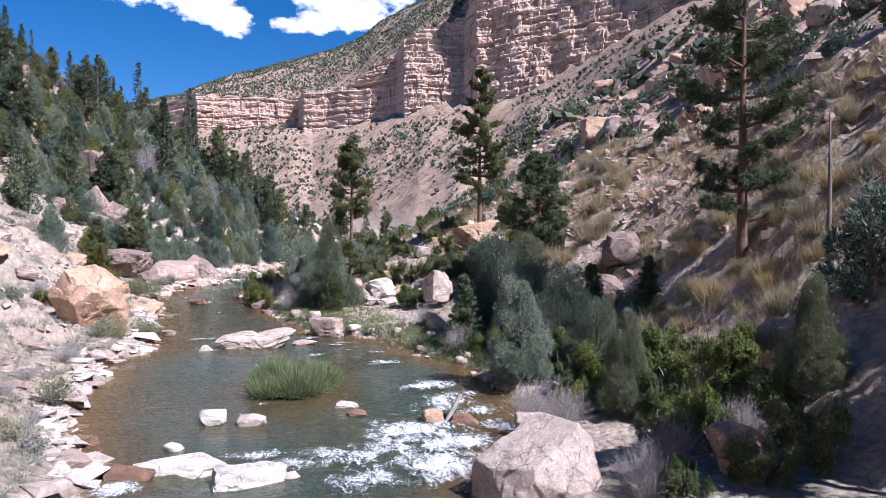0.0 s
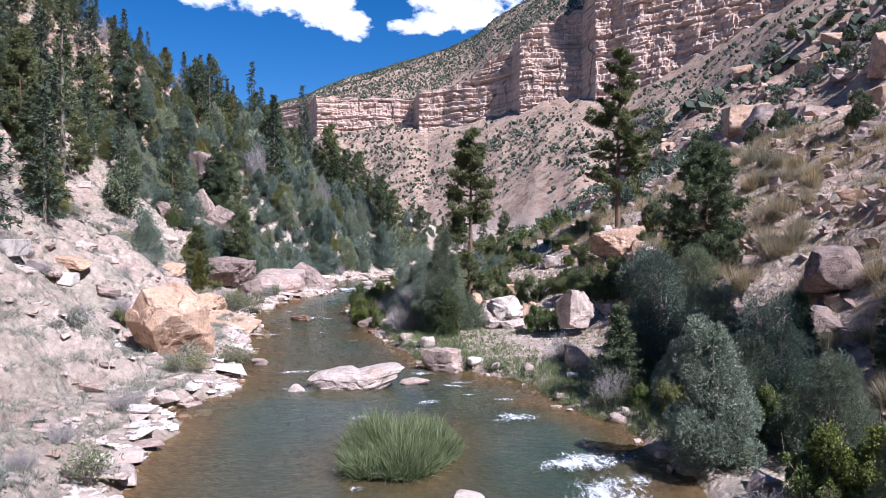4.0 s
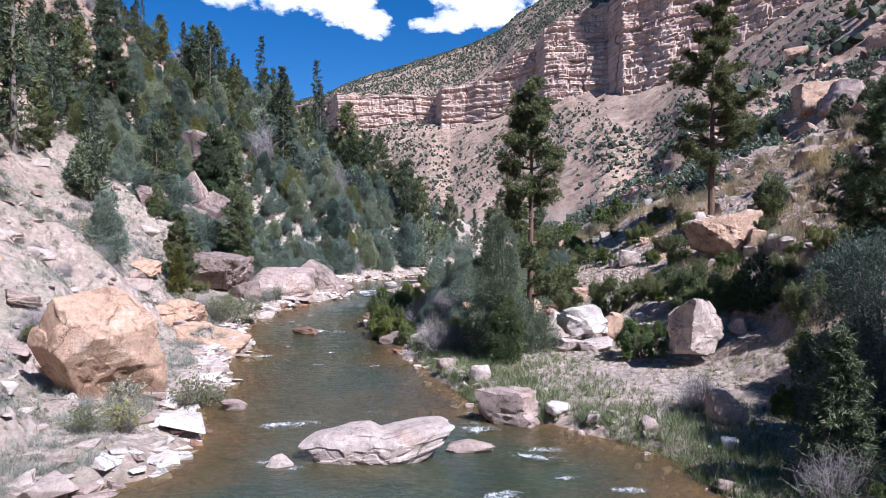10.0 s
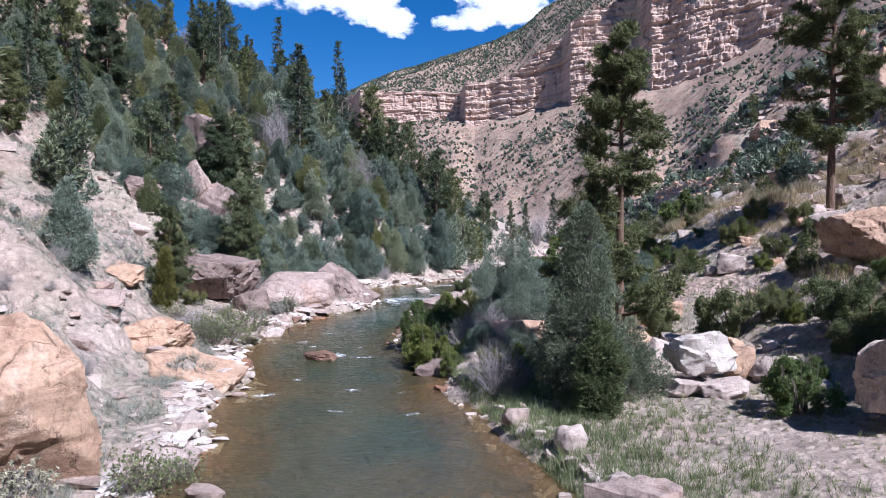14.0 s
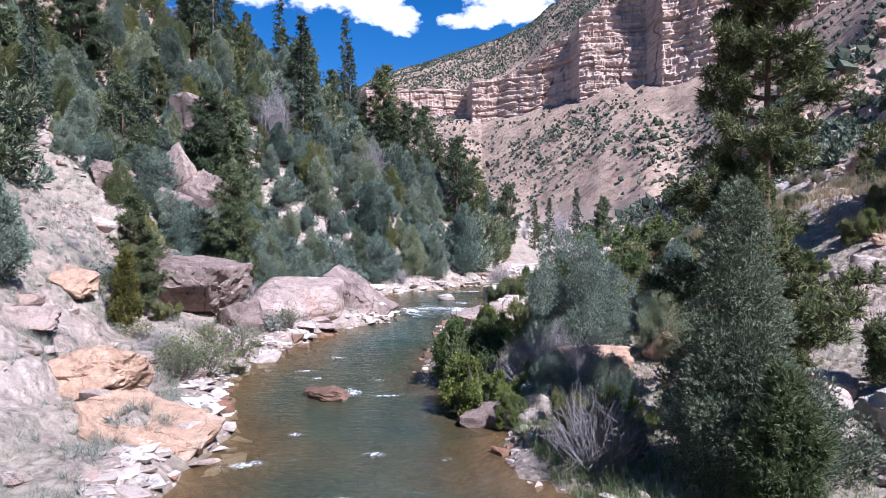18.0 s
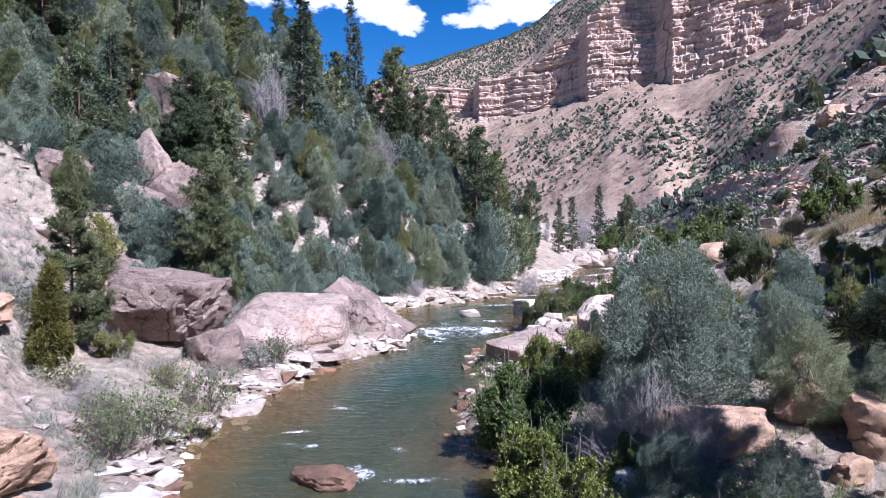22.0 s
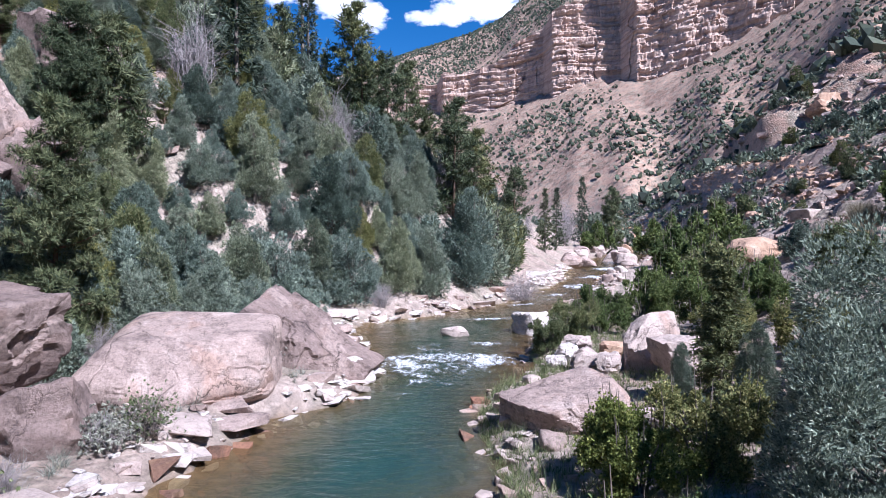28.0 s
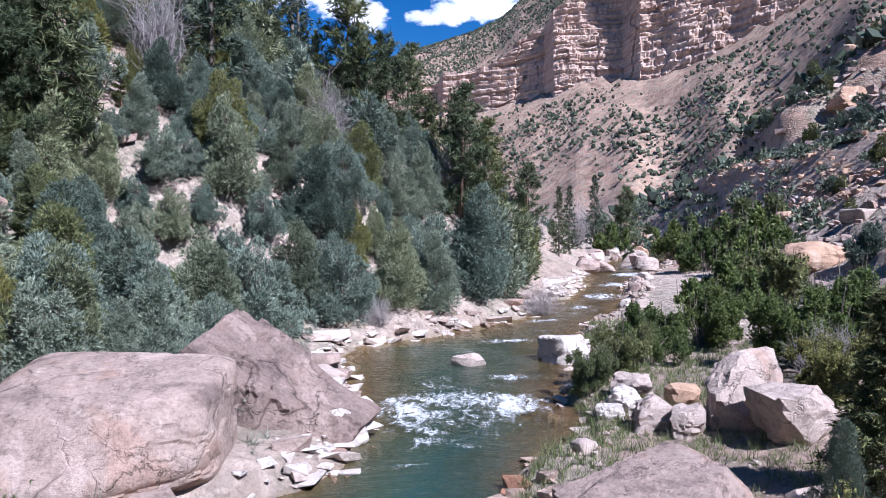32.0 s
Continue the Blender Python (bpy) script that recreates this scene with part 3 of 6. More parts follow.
# ---- the setting ----
def stretched(lo, hi, step, low, high, growth=1.045):
    """Grid lines: even between lo and hi, wider and wider outwards to low and high."""
    line = list(np.arange(lo, hi, step))
    d = step
    while line[-1] < high:
        d = min(d * growth, 17)
        line.append(line[-1] + d)
    d = step
    while line[0] > low:
        d = min(d * growth, 17)
        line.insert(0, line[0] - d)
    return np.array(line)


gx, gy = stretched(-24, 17, 0.34, -900, 1300, 1.028), stretched(2, 82, 0.42, -300, 1500, 1.03)
XX, YY = np.meshgrid(gx, gy, indexing="ij")
ZZ = ground(XX, YY)
me = mesh_of("ground", np.stack([XX, YY, ZZ], -1).reshape(-1, 3), grid_faces(len(gx), len(gy)), GROUND)
wet = np.clip((water_level(YY) + 0.10 - ZZ) / 0.22, 0, 1) * (np.minimum(XX - shore_left(YY), shore_right(YY) - XX) > -1.2)
me.attributes.new("bed", "FLOAT", "POINT").data.foreach_set("value", wet.ravel().astype(np.float32))
tagged(new("ground", me), "dry stony canyon ground of pinkish sandstone rubble and soil", "ground", kind="structure")

# the river: one sheet a little wider than its bed, stepping up through the rapids
RAPIDS = [(3.2, 10.5, 3.2, 4.5), (4.8, 16.5, 2.2, 1.6), (-2.6, 8.4, 2.4, 1.4), (3.0, 22.0, 1.5, 1.5), (0.9, 26.0, 1.5, 1.0), (-7.2, 63.5, 1.3, 3.2), (-4.9, 63.0, 1.0, 2.6), (1.5, 84, 2.0, 6.0), (5, 98, 2.5, 7.0), (-4.2, 70.8, 1.6, 1.0)]


def quickness(x, y):
    q = 0
    for cx, cy, sx, sy in RAPIDS:
        q = np.maximum(q, np.exp(-((x - cx) / sx) ** 2 - ((y - cy) / sy) ** 2))
    return q


across = np.linspace(-0.08, 1.08, 72)
along = np.concatenate([np.arange(-30, 90, 0.22), np.arange(90, 200, 0.8)])
V, U = np.meshgrid(along, across, indexing="ij")
left, right = shore_left(V) - 0.6, shore_right(V) + 0.6
WX = left + (right - left) * U
q = quickness(WX, V)
WZ = water_level(V) + 0.012 * fbm(WX * 1.2, V * 1.2, 0, 3, 31) + q * 0.22 * fbm(WX * 1.1, V * 0.9, 0, 3, 32)
me = mesh_of("water", np.stack([WX, V, WZ], -1).reshape(-1, 3), grid_faces(len(along), len(across)), WATER)
depth = np.clip((WZ - ground(WX, V)) / 0.9, 0, 1) * (0.75 + 0.5 * fbm(WX * 0.25, V * 0.2, 0, 3, 33))
pool = np.exp(-((V - 56) / 8) ** 2 - ((WX + 7.4) / 2.0) ** 2)
depth = np.clip(depth * 0.72 + 0.6 * pool, 0, 1)
me.attributes.new("depth", "FLOAT", "POINT").data.foreach_set("value", depth.ravel().astype(np.float32))
me.attributes.new("quick", "FLOAT", "POINT").data.foreach_set("value", q.ravel().astype(np.float32))
tagged(new("water", me), "clear shallow greenish brown river with ripples and rapids", "river", kind="structure")


def foam(cx, cy, sx, sy, turn, seed, strength=1.0):
    """A patch of broken white water lying on the river."""
    n = m = 44 if sx > 0.85 else 20
    u, v = np.meshgrid(np.linspace(-1, 1, n), np.linspace(-1, 1, m), indexing="ij")
    c, s = math.cos(radians(turn)), math.sin(radians(turn))
    x, y = cx + u * sx * c - v * sy * s, cy + u * sx * s + v * sy * c
    cover = np.clip(1.15 - np.hypot(u, v) - 0.45 * fbm(x * 1.1, y * 1.1, seed, 3, seed), 0, 1) * strength
    z = water_level(y) + 0.035 + 0.06 * cover * (0.6 + fbm(x * 2.2, y * 2.2, 0, 4, seed + 1))
    me = mesh_of("foam", np.stack([x, y, z], -1).reshape(-1, 3), grid_faces(n, m), FOAM)
    me.attributes.new("cover", "FLOAT", "POINT").data.foreach_set("value", cover.ravel().astype(np.float32))
    return tagged(new("foam", me), "broken white foam on the river's rapids", "foam", "white water", "stuff")


FOAMS = [(4.6, 14.6, 1.8, 1.6, 20, 0.9), (2.2, 9.0, 2.6, 2.4, 10, 0.8), (4.4, 10.0, 1.6, 2.6, 10, 0.95), (-0.4, 8.6, 1.8, 0.8, 0, 0.8), (5.0, 17.4, 1.6, 0.8, 0, 0.9), (5.6, 15.6, 1.3, 1.0, 20, 0.8), (2.9, 11.3, 2.2, 2.2, 15, 0.95), (5.6, 13.4, 1.5, 1.0, 20, 0.9), (0.7, 9.4, 1.6, 1.0, -10, 0.8), (1.2, 7.0, 1.8, 1.4, 0, 0.8), (-4.9, 7.2, 1.0, 0.9, 0, 1), (-1.6, 9.6, 1.5, 0.7, 10, 0.8), (3.4, 7.6, 1.5, 2.0, 10, 1),
         (6.0, 11.4, 0.8, 1.3, 20, 0.9), (3.6, 9.6, 1.4, 1.4, 0, 0.9), (4.5, 17.0, 2.2, 0.7, 5, 0.95), (3.1, 21.5, 1.0, 0.55, 0, 0.85), (2.8, 23.7, 0.7, 0.35, 0, 0.8), (0.9, 25.8, 1.2, 0.5, -10, 0.75), (-8.0, 25.0, 0.7, 0.5, 20, 0.75),
         (-6.0, 28.6, 1.2, 0.6, 15, 0.8), (-0.4, 28.3, 0.7, 0.5, -10, 0.8), (-5.6, 25.4, 0.8, 0.5, 10, 0.7), (-9.4, 39.4, 0.7, 0.4, 10, 0.8), (-8.2, 45.6, 0.7, 0.7, 40, 0.9), (-7.0, 45.2, 1.1, 0.25, 8, 0.8), (-6.6, 63.4, 2.6, 3.2, 0, 0.75),
         (-7.6, 62.4, 1.1, 2.2, 10, 1), (-7.3, 60.2, 0.9, 0.8, 0, 0.7), (-5.3, 63.4, 1.2, 1.6, 0, 0.95), (-5.2, 66.2, 1.3, 0.6, 0, 0.7),
         (-4.6, 71.5, 1.7, 0.5, 15, 0.8), (-2.8, 76.5, 1.4, 0.7, 30, 0.7), (-0.5, 81, 1.2, 1.8, -30, 0.8), (1.6, 86, 1.4, 2.4, -25, 0.85), (3.8, 92.5, 1.6, 2.6, -25, 0.85), (6.4, 100, 1.6, 3, -20, 0.9), (8.6, 107, 2.0, 3, -20, 0.9)]
streaks = np.random.default_rng(5)
for n in range(34):
    y = streaks.uniform(2, 58) if n < 24 else streaks.uniform(58, 100)
    u = streaks.uniform(0.25, 0.8)
    FOAMS.append((float(shore_left(y) + (shore_right(y) - shore_left(y)) * u), y, streaks.uniform(0.25, 0.8), streaks.uniform(0.15, 0.4), streaks.uniform(-25, 25), streaks.uniform(0.5, 0.8)))
for n, (x, y, sx, sy, turn, strength) in enumerate(FOAMS):
    foam(x, y, sx, sy, turn, 40 + n, strength)

# cliff bands under the mesa
aa, vv = np.meshgrid(np.arange(-27, 66, 0.085), np.linspace(0, 1, 180), indexing="ij")
top = cliff_top(aa) + 3 * vnoise(aa * 1.7, 0, 0, 51)
foot = cliff_base(aa) - 16
zz = foot + (top - foot) * vv
rr = cliff_range(aa + 0.16 * fbm(aa * 0.8, zz * 0.01, 0, 3, 52))
beds = zz + 5 * fbm(aa * 0.25, 0, 0, 2, 53)
step = sum(w * smooth(e - 0.5, e + 0.5, beds) for e, w in ((92, 2.0), (98, 3.0), (104, 2.5), (108, 4.0), (113, 2.0), (119, 4.0), (126, 2.5), (131, 6.0), (138, 2.0), (143, 3.0), (150, 10.0), (155, 3.0), (161, 3.0), (167, 7.0), (174, 3.0), (180, 4.0), (188, 3.0), (196, 5.0), (210, 3.0)))


def blocks(columns, thick, seed):
    """Random depths of joint-bounded blocks, column by column and bed by bed."""
    uneven = beds / thick + 0.8 * vnoise(beds * 0.11, 0, 0, seed + 4)
    j = np.floor(uneven + 0.7 * fbm(aa * 0.35, 0, 0, 3, seed + 1)).astype(np.int64)
    shift = lattice(j, j * 0, j * 0, seed + 2)
    i = np.floor(aa * columns * (1 + 0.5 * shift) + 9 * shift + 0.9 * fbm(aa * columns * 0.6, zz * 0.03, 0, 3, seed + 3)).astype(np.int64)
    return lattice(i, j, 0, seed)


face = 3.0 * fbm(aa * 0.35, zz * 0.012, 0, 3, 54) + 2.2 * blocks(0.45, 60.0, 60) + 1.3 * blocks(0.8, 22.0, 55) + 0.9 * blocks(2.1, 8.0, 56) + 0.6 * blocks(4.3, 3.4, 57) + 1.6 * fbm(aa * 2.5, zz * 0.25, 0, 4, 58)
seams = sum(w * np.exp(-((beds - e + 1.5 * vnoise(aa * 0.5, 0, 0, n)) / 0.9) ** 2) * smooth(-0.5, 0.2, vnoise(aa * 0.9, 0, n, 59)) for n, (e, w) in enumerate(((95, 3), (101, 3), (106, 3), (111, 4), (116, 3), (122, 4), (128, 3), (134, 4), (140, 3), (147, 5), (153, 3), (158, 3), (164, 4), (171, 3), (177, 3), (184, 3), (192, 3), (203, 3))))
face = face - 0.45 * seams
rr = rr + step * (0.78 + 0.10 * vnoise(aa * 0.6, zz * 0.03, 0, 57)) - face - 2 + 62 * smooth(0.955, 1.0, vv)
me = mesh_of("cliff", np.stack([-4 + rr * np.sin(np.radians(aa)), 25 + rr * np.cos(np.radians(aa)), zz], -1).reshape(-1, 3), grid_faces(*aa.shape), FAR_ROCK, True)
tagged(new("cliff", me), "tall layered pink and tan sandstone cliff bands below a mesa", "cliff", kind="structure")


# clouds: two far sheets whose soft edges are torn by noise
def cloud(name, a, up, width, height, puffs, seed):
    s = Shade(name + "_vapour", 1, 0)
    s.nodes.remove(s.bsdf)
    x, y, z = s.split(s.local)
    warp = s.noise(s.local, 0.0055, 9, 0.66, stretch=(1, 1.4, 1))
    field = None
    for px, py, rx, ry in puffs:
        d = s.math("ADD", s.math("POWER", s.math("ABSOLUTE", s.math("DIVIDE", s.math("SUBTRACT", x, px), rx)), 2.0), s.math("POWER", s.math("ABSOLUTE", s.math("DIVIDE", s.math("SUBTRACT", y, py), ry)), 2.0))
        d = s.math("SUBTRACT", 1.0, d)
        field = d if field is None else s.math("MAXIMUM", field, d)
    field = s.math("ADD", field, s.math("MULTIPLY", s.math("SUBTRACT", warp, 0.5), 4.0))
    # sunlit white and grey shading are emitted by the sheet, patched by noise
    glow = s.nodes.new("ShaderNodeEmission")
    s.links.new(s.ramp(s.noise(s.local, 0.0035, 6, 0.6), (0.35, (0.72, 0.75, 0.80)), (0.55, (1.0, 1.0, 1.0))), glow.inputs[0])
    glow.inputs[1].default_value = 0.95
    clear = s.nodes.new("ShaderNodeBsdfTransparent")
    m = s.nodes.new("ShaderNodeMixShader")
    s.links.new(s.ramp(s.math("MULTIPLY", field, 0.5), (0.0, 0.0), (0.22, 0.6), (0.6, 1.0)), m.inputs[0])
    s.links.new(clear.outputs[0], m.inputs[1])
    s.links.new(glow.outputs[0], m.inputs[2])
    s.links.new(m.outputs[0], s.out.inputs[0])
    me = mesh_of(name, [(-width / 2, -height / 2, 0), (width / 2, -height / 2, 0), (width / 2, height / 2, 0), (-width / 2, height / 2, 0)], [(0, 1, 2, 3)], s.mat)
    ob = new(name, me)
    r = 3600
    eye = Vector((-4, 25, 5))
    at = eye + r * Vector((math.sin(radians(a)) * math.cos(radians(up)), math.cos(radians(a)) * math.cos(radians(up)), math.sin(radians(up))))
    ob.matrix_world = look(at, at * 2 - eye)
    ob.visible_shadow = False
    return tagged(ob, "bright white cumulus cloud in the blue sky", "cloud", kind="structure")


cloud("backdrop_cloud", -11.3, 18.5, 2600, 1000, ((-90, 10, 300, 140), (-300, 0, 260, 125), (-560, 60, 240, 130), (-820, 150, 260, 130), (190, -80, 160, 105), (300, -150, 105, 80), (-60, 200, 620, 160)), 1)
cloud("backdrop_cloud", 2.1, 17.6, 1400, 900, ((0, 20, 230, 140), (-110, -75, 130, 65), (-230, -95, 110, 45), (60, -60, 150, 60), (150, 130, 270, 140)), 2)

# the road on its bench, and its marker post
ry = np.arange(-60, 176, 3.0)
rx = road_x(ry) + 0.8
strip = np.stack([np.stack([rx + 5.0 * k, ry, ground(rx + 2.5, ry) + 0.06], -1) for k in (0, 0.5, 1)], 1)
s = Shade("dusty_road", 0.9, 0.2)
s.colour(s.ramp(s.noise(s.position, 3, 6), (0.3, (0.22, 0.19, 0.165)), (0.7, (0.36, 0.31, 0.27))))
tagged(new("road", mesh_of("road", strip.reshape(-1, 3), grid_faces(len(ry), 3), s.mat)), "narrow dusty canyon road cut into the slope", "road", kind="structure")


# ---- plants ----
def plumes_of(rng, count, h, w, bulge, lobes, seed):
    """Middles, outward ways and sizes of the foliage plumes of an uneven crown."""
    zf = rng.beta(1.05, 1.35, count)
    a = rng.uniform(0, 2 * np.pi, count)
    r = w / 2 * np.clip(1 - zf, 0.02, 1) ** bulge * (0.62 + 0.38 * smooth(0, 0.14, zf))
    r = r * (0.86 + 0.5 * vnoise(np.cos(a) * lobes, np.sin(a) * lobes, zf * 4, seed))
    k = rng.uniform(0.1, 1, count) ** 0.45
    d = np.stack([np.cos(a), np.sin(a), np.zeros(count)], 1)
    c = d * (r * k)[:, None]
    c[:, 2] = h * (0.05 + 0.86 * zf)
    c[:, :2] += 0.07 * w * np.stack([vnoise(c[:, 2] * 0.5, 1, seed, 2), vnoise(c[:, 2] * 0.5, 9, seed, 2)], 1)
    size = rng.uniform(0.5, 1.6, count) * 0.095 * math.sqrt(h * w) * (1.15 - 0.5 * zf)
    tall = rng.uniform(0.8, 1.7, count)
    return c, d, size, tall


def juniper(name, label, seed, h, w, leaf, fine=1.0, bulge=0.62, lobes=1.6, droop=0.0):
    rng = np.random.default_rng(seed)
    ob = tagged(new(name), label, "tree")
    count = 110 if fine > 0.3 else 60
    c, d, size, tall = plumes_of(rng, count, h, w, bulge, lobes, seed)
    weight = size ** 2 * tall
    n = int(11000 * fine)
    pick = rng.choice(count, n, p=weight / weight.sum())
    o = rng.normal(size=(n, 3)) + d[pick] * 0.5 + np.array([0, 0, 0.25])
    o /= np.linalg.norm(o, axis=1)[:, None]
    reach = size[pick] * rng.uniform(0.45, 1.08, n) ** 0.6
    p = c[pick] + o * (reach[:, None] * np.stack([np.ones(n), np.ones(n), tall[pick]], 1))
    p[:, 2] = np.clip(p[:, 2], 0.04, h * 1.03)
    way = o * 0.9 + d[pick] * 0.15 + np.array([0, 0, 0.45 - droop])
    length = (0.085 + 0.005 * h) / fine ** 0.42
    v, f = blades(p, way, length * rng.uniform(0.6, 1.35, n), length * 0.24, rng, 7, 0.5)
    part("crown", mesh_of("crown", v, f, leaf), ob)
    trunk = [tube([(0, 0, -0.3), (0.04 * w, 0, 0.25 * h), (0, 0.03 * w, 0.6 * h), (0, 0, 0.86 * h)], [0.045 * h * 0.7, 0.03 * h * 0.7, 0.018 * h * 0.7, 0.01], 7)]
    for i in range(0, count, 4):
        q = c[i]
        trunk.append(tube([(0, 0, 0.35 * q[2]), q * np.array([0.55, 0.55, 0.72]), q], [0.010 * h, 0.006 * h, 0.003 * h], 4))
    part("trunk", mesh_of("trunk", *join(trunk), BARK_GREY), ob)
    return ob


def pine(name, label, seed, h, w, fine=1.0, leaf=None, bare=0.22, thin=1.0):
    """A long-needled pine: open tiers of limbs that end in tufts."""
    rng = np.random.default_rng(seed)
    ob = tagged(new(name), label, "tree")
    lean = rng.uniform(-0.02, 0.02, 2) * h
    stem = [(lean[0] * t * t, lean[1] * t, -0.4 + t * (h + 0.4)) for t in np.linspace(0, 1, 9)]
    limbs, at, way = [tube(stem, np.linspace(0.016 * h, 0.010, 9), 8)], [], []
    z = bare * h
    while z < 0.97 * h:
        f = (z / h - bare) / (1 - bare)
        reach = w / 2 * (0.55 + 0.45 * smooth(0, 0.25, f)) * (1 - f) ** 0.75 + 0.25
        for i in range(rng.integers(2, 5)):
            a, L = rng.uniform(0, 6.28), reach * rng.uniform(0.55, 1.15)
            d = np.array([math.cos(a), math.sin(a), 0])
            t = np.linspace(0, 1, 6)[:, None]
            rise = rng.uniform(-0.12, 0.22) + 0.35 * f
            path = np.array([lean[0] * (z / h) ** 2, lean[1] * z / h, z]) + d * L * t + np.array([0, 0, L]) * (rise * t + 0.14 * t * t - 0.16 * t * (1 - t))
            limbs.append(tube(path, np.linspace(0.008 * h * (1 - 0.7 * f), 0.006, 6), 5))
            many = int(6 + 8 * L)
            s = rng.uniform(0.25, 1.02, many) ** 0.75
            q = np.stack([np.interp(s, t[:, 0], path[:, j]) for j in range(3)], 1)
            q = q + rng.normal(size=(many, 3)) * np.array([0.2, 0.2, 0.11]) * (0.3 + 0.28 * L)
            each = max(1, round(7 * fine * thin))
            o = rng.normal(size=(many, each, 3)) + np.array([0, 0, 0.55]) + d * 0.3
            o /= np.linalg.norm(o, axis=2)[..., None]
            at.append((q[:, None] + o * rng.uniform(0.02, 0.20, (many, each, 1))).reshape(-1, 3))
            way.append(o.reshape(-1, 3))
        z += rng.uniform(0.028, 0.05) * h * (1.1 if f < 0.4 else 0.85)
    at, way = np.concatenate(at), np.concatenate(way)
    size = 0.21 / fine ** 0.42
    v, f = blades(at, way, size * rng.uniform(0.7, 1.2, len(at)), size * 0.13, rng, 9, 0.6)
    part("trunk", mesh_of("trunk", *join(limbs if fine > 0.3 else limbs[::4]), BARK_PINE), ob)
    part("crown", mesh_of("crown", v, f, leaf or LEAF_PINE), ob)
    return ob


def fir(name, label, seed, h, w, fine=1.0, leaf=None, sparse=1.0):
    """A narrow spire: short whorls of drooping boughs hung with needles."""
    rng = np.random.default_rng(seed)
    ob = tagged(new(name), label, "tree")
    at, way, limbs = [], [], [tube([(0, 0, -0.3), (0, 0, h * 0.5), (0, 0, h)], [0.016 * h, 0.010 * h, 0.008], 7)]
    z = 0.07 * h
    while z < 0.985 * h:
        f = z / h
        reach = w / 2 * (1 - f) ** 0.85 + 0.10
        for i in range(int(rng.integers(4, 7))):
            a, L = rng.uniform(0, 6.28), reach * rng.uniform(0.6, 1.12)
            d = np.array([math.cos(a), math.sin(a), 0])
            t = np.linspace(0, 1, 4)[:, None]
            path = np.array([0, 0, z]) + d * L * t + np.array([0, 0, L]) * (-0.34 * t + 0.30 * t * t + 0.25 * f)
            limbs.append(tube(path, np.linspace(0.004 * h * (1 - f) + 0.006, 0.004, 4), 4))
            m = max(3, int((8 + 14 * L) * fine * sparse))
            s = rng.uniform(0.12, 1.02, m)
            q = np.stack([np.interp(s, t[:, 0], path[:, j]) for j in range(3)], 1)
            side = np.array([-d[1], d[0], 0]) * (rng.normal(size=(m, 1)) * 0.22 * L * (1.1 - s)[:, None])
            at.append(q + side + rng.normal(size=(m, 3)) * 0.06)
            way.append(np.tile(d * 0.8 + np.array([0, 0, -0.1]), (m, 1)))
        z += rng.uniform(0.024, 0.040) * h
    at, way = np.concatenate(at), np.concatenate(way)
    size = 0.19 / fine ** 0.5
    v, f = blades(at, way, size * rng.uniform(0.7, 1.2, len(at)), size * 0.2, rng, 7, 0.6)
    part("trunk", mesh_of("trunk", *join(limbs if fine > 0.3 else limbs[:1]), BARK_GREY), ob)
    part("crown", mesh_of("crown", v, f, leaf or LEAF_FIR), ob)
    return ob


def bush(name, label, seed, h, w, leaf, fine=1.0, leaf_size=0.10, stems=True):
    """A leafy shrub: several stems, each with a ragged cloud of leaves."""
    rng = np.random.default_rng(seed)
    ob = tagged(new(name), label, "shrub")
    wood, at, way = [], [], []
    count = 30
    for i in range(count):
        a, r = rng.uniform(0, 6.28), w / 2 * math.sqrt(rng.uniform(0.02, 1)) * 0.9
        c = np.array([r * math.cos(a), r * math.sin(a), h * rng.uniform(0.15, 0.88) * (1 - 0.3 * (2 * r / w))])
        bulk = rng.uniform(0.3, 1.1)
        wood.append(tube([(0.15 * c[0], 0.15 * c[1], -0.1), (0.5 * c[0], 0.5 * c[1], 0.6 * c[2]), c, c + np.array([0.1 * c[0], 0.1 * c[1], 0.3 * h])], [0.03, 0.022, 0.014, 0.006], 5))
        m = int(620 * fine * bulk)
        d = rng.normal(size=(m, 3))
        d /= np.linalg.norm(d, axis=1)[:, None]
        k = rng.uniform(0, 1, m) ** 0.45
        p = c + d * k[:, None] * np.array([w * 0.16, w * 0.16, h * 0.24]) * bulk * (0.8 + 0.5 * vnoise(d[:, 0] * 2, d[:, 1] * 2, d[:, 2] * 2 + i, seed))[:, None]
        p[:, 2] = np.maximum(p[:, 2], 0.03)
        at.append(p)
        way.append(d * 0.6 + np.array([0, 0, 0.5]))
    at, way = np.concatenate(at), np.concatenate(way)
    v, f = blades(at, way, leaf_size * rng.uniform(0.8, 1.6, len(at)) / fine ** 0.45, leaf_size * 0.7 / fine ** 0.45, rng, 5, 0.9)
    tagged(part("foliage", mesh_of("foliage", v, f, leaf), ob), kind="stuff")
    tagged(part("stem", mesh_of("stem", *join(wood), BARK_GREY), ob), kind="stuff")
    return ob


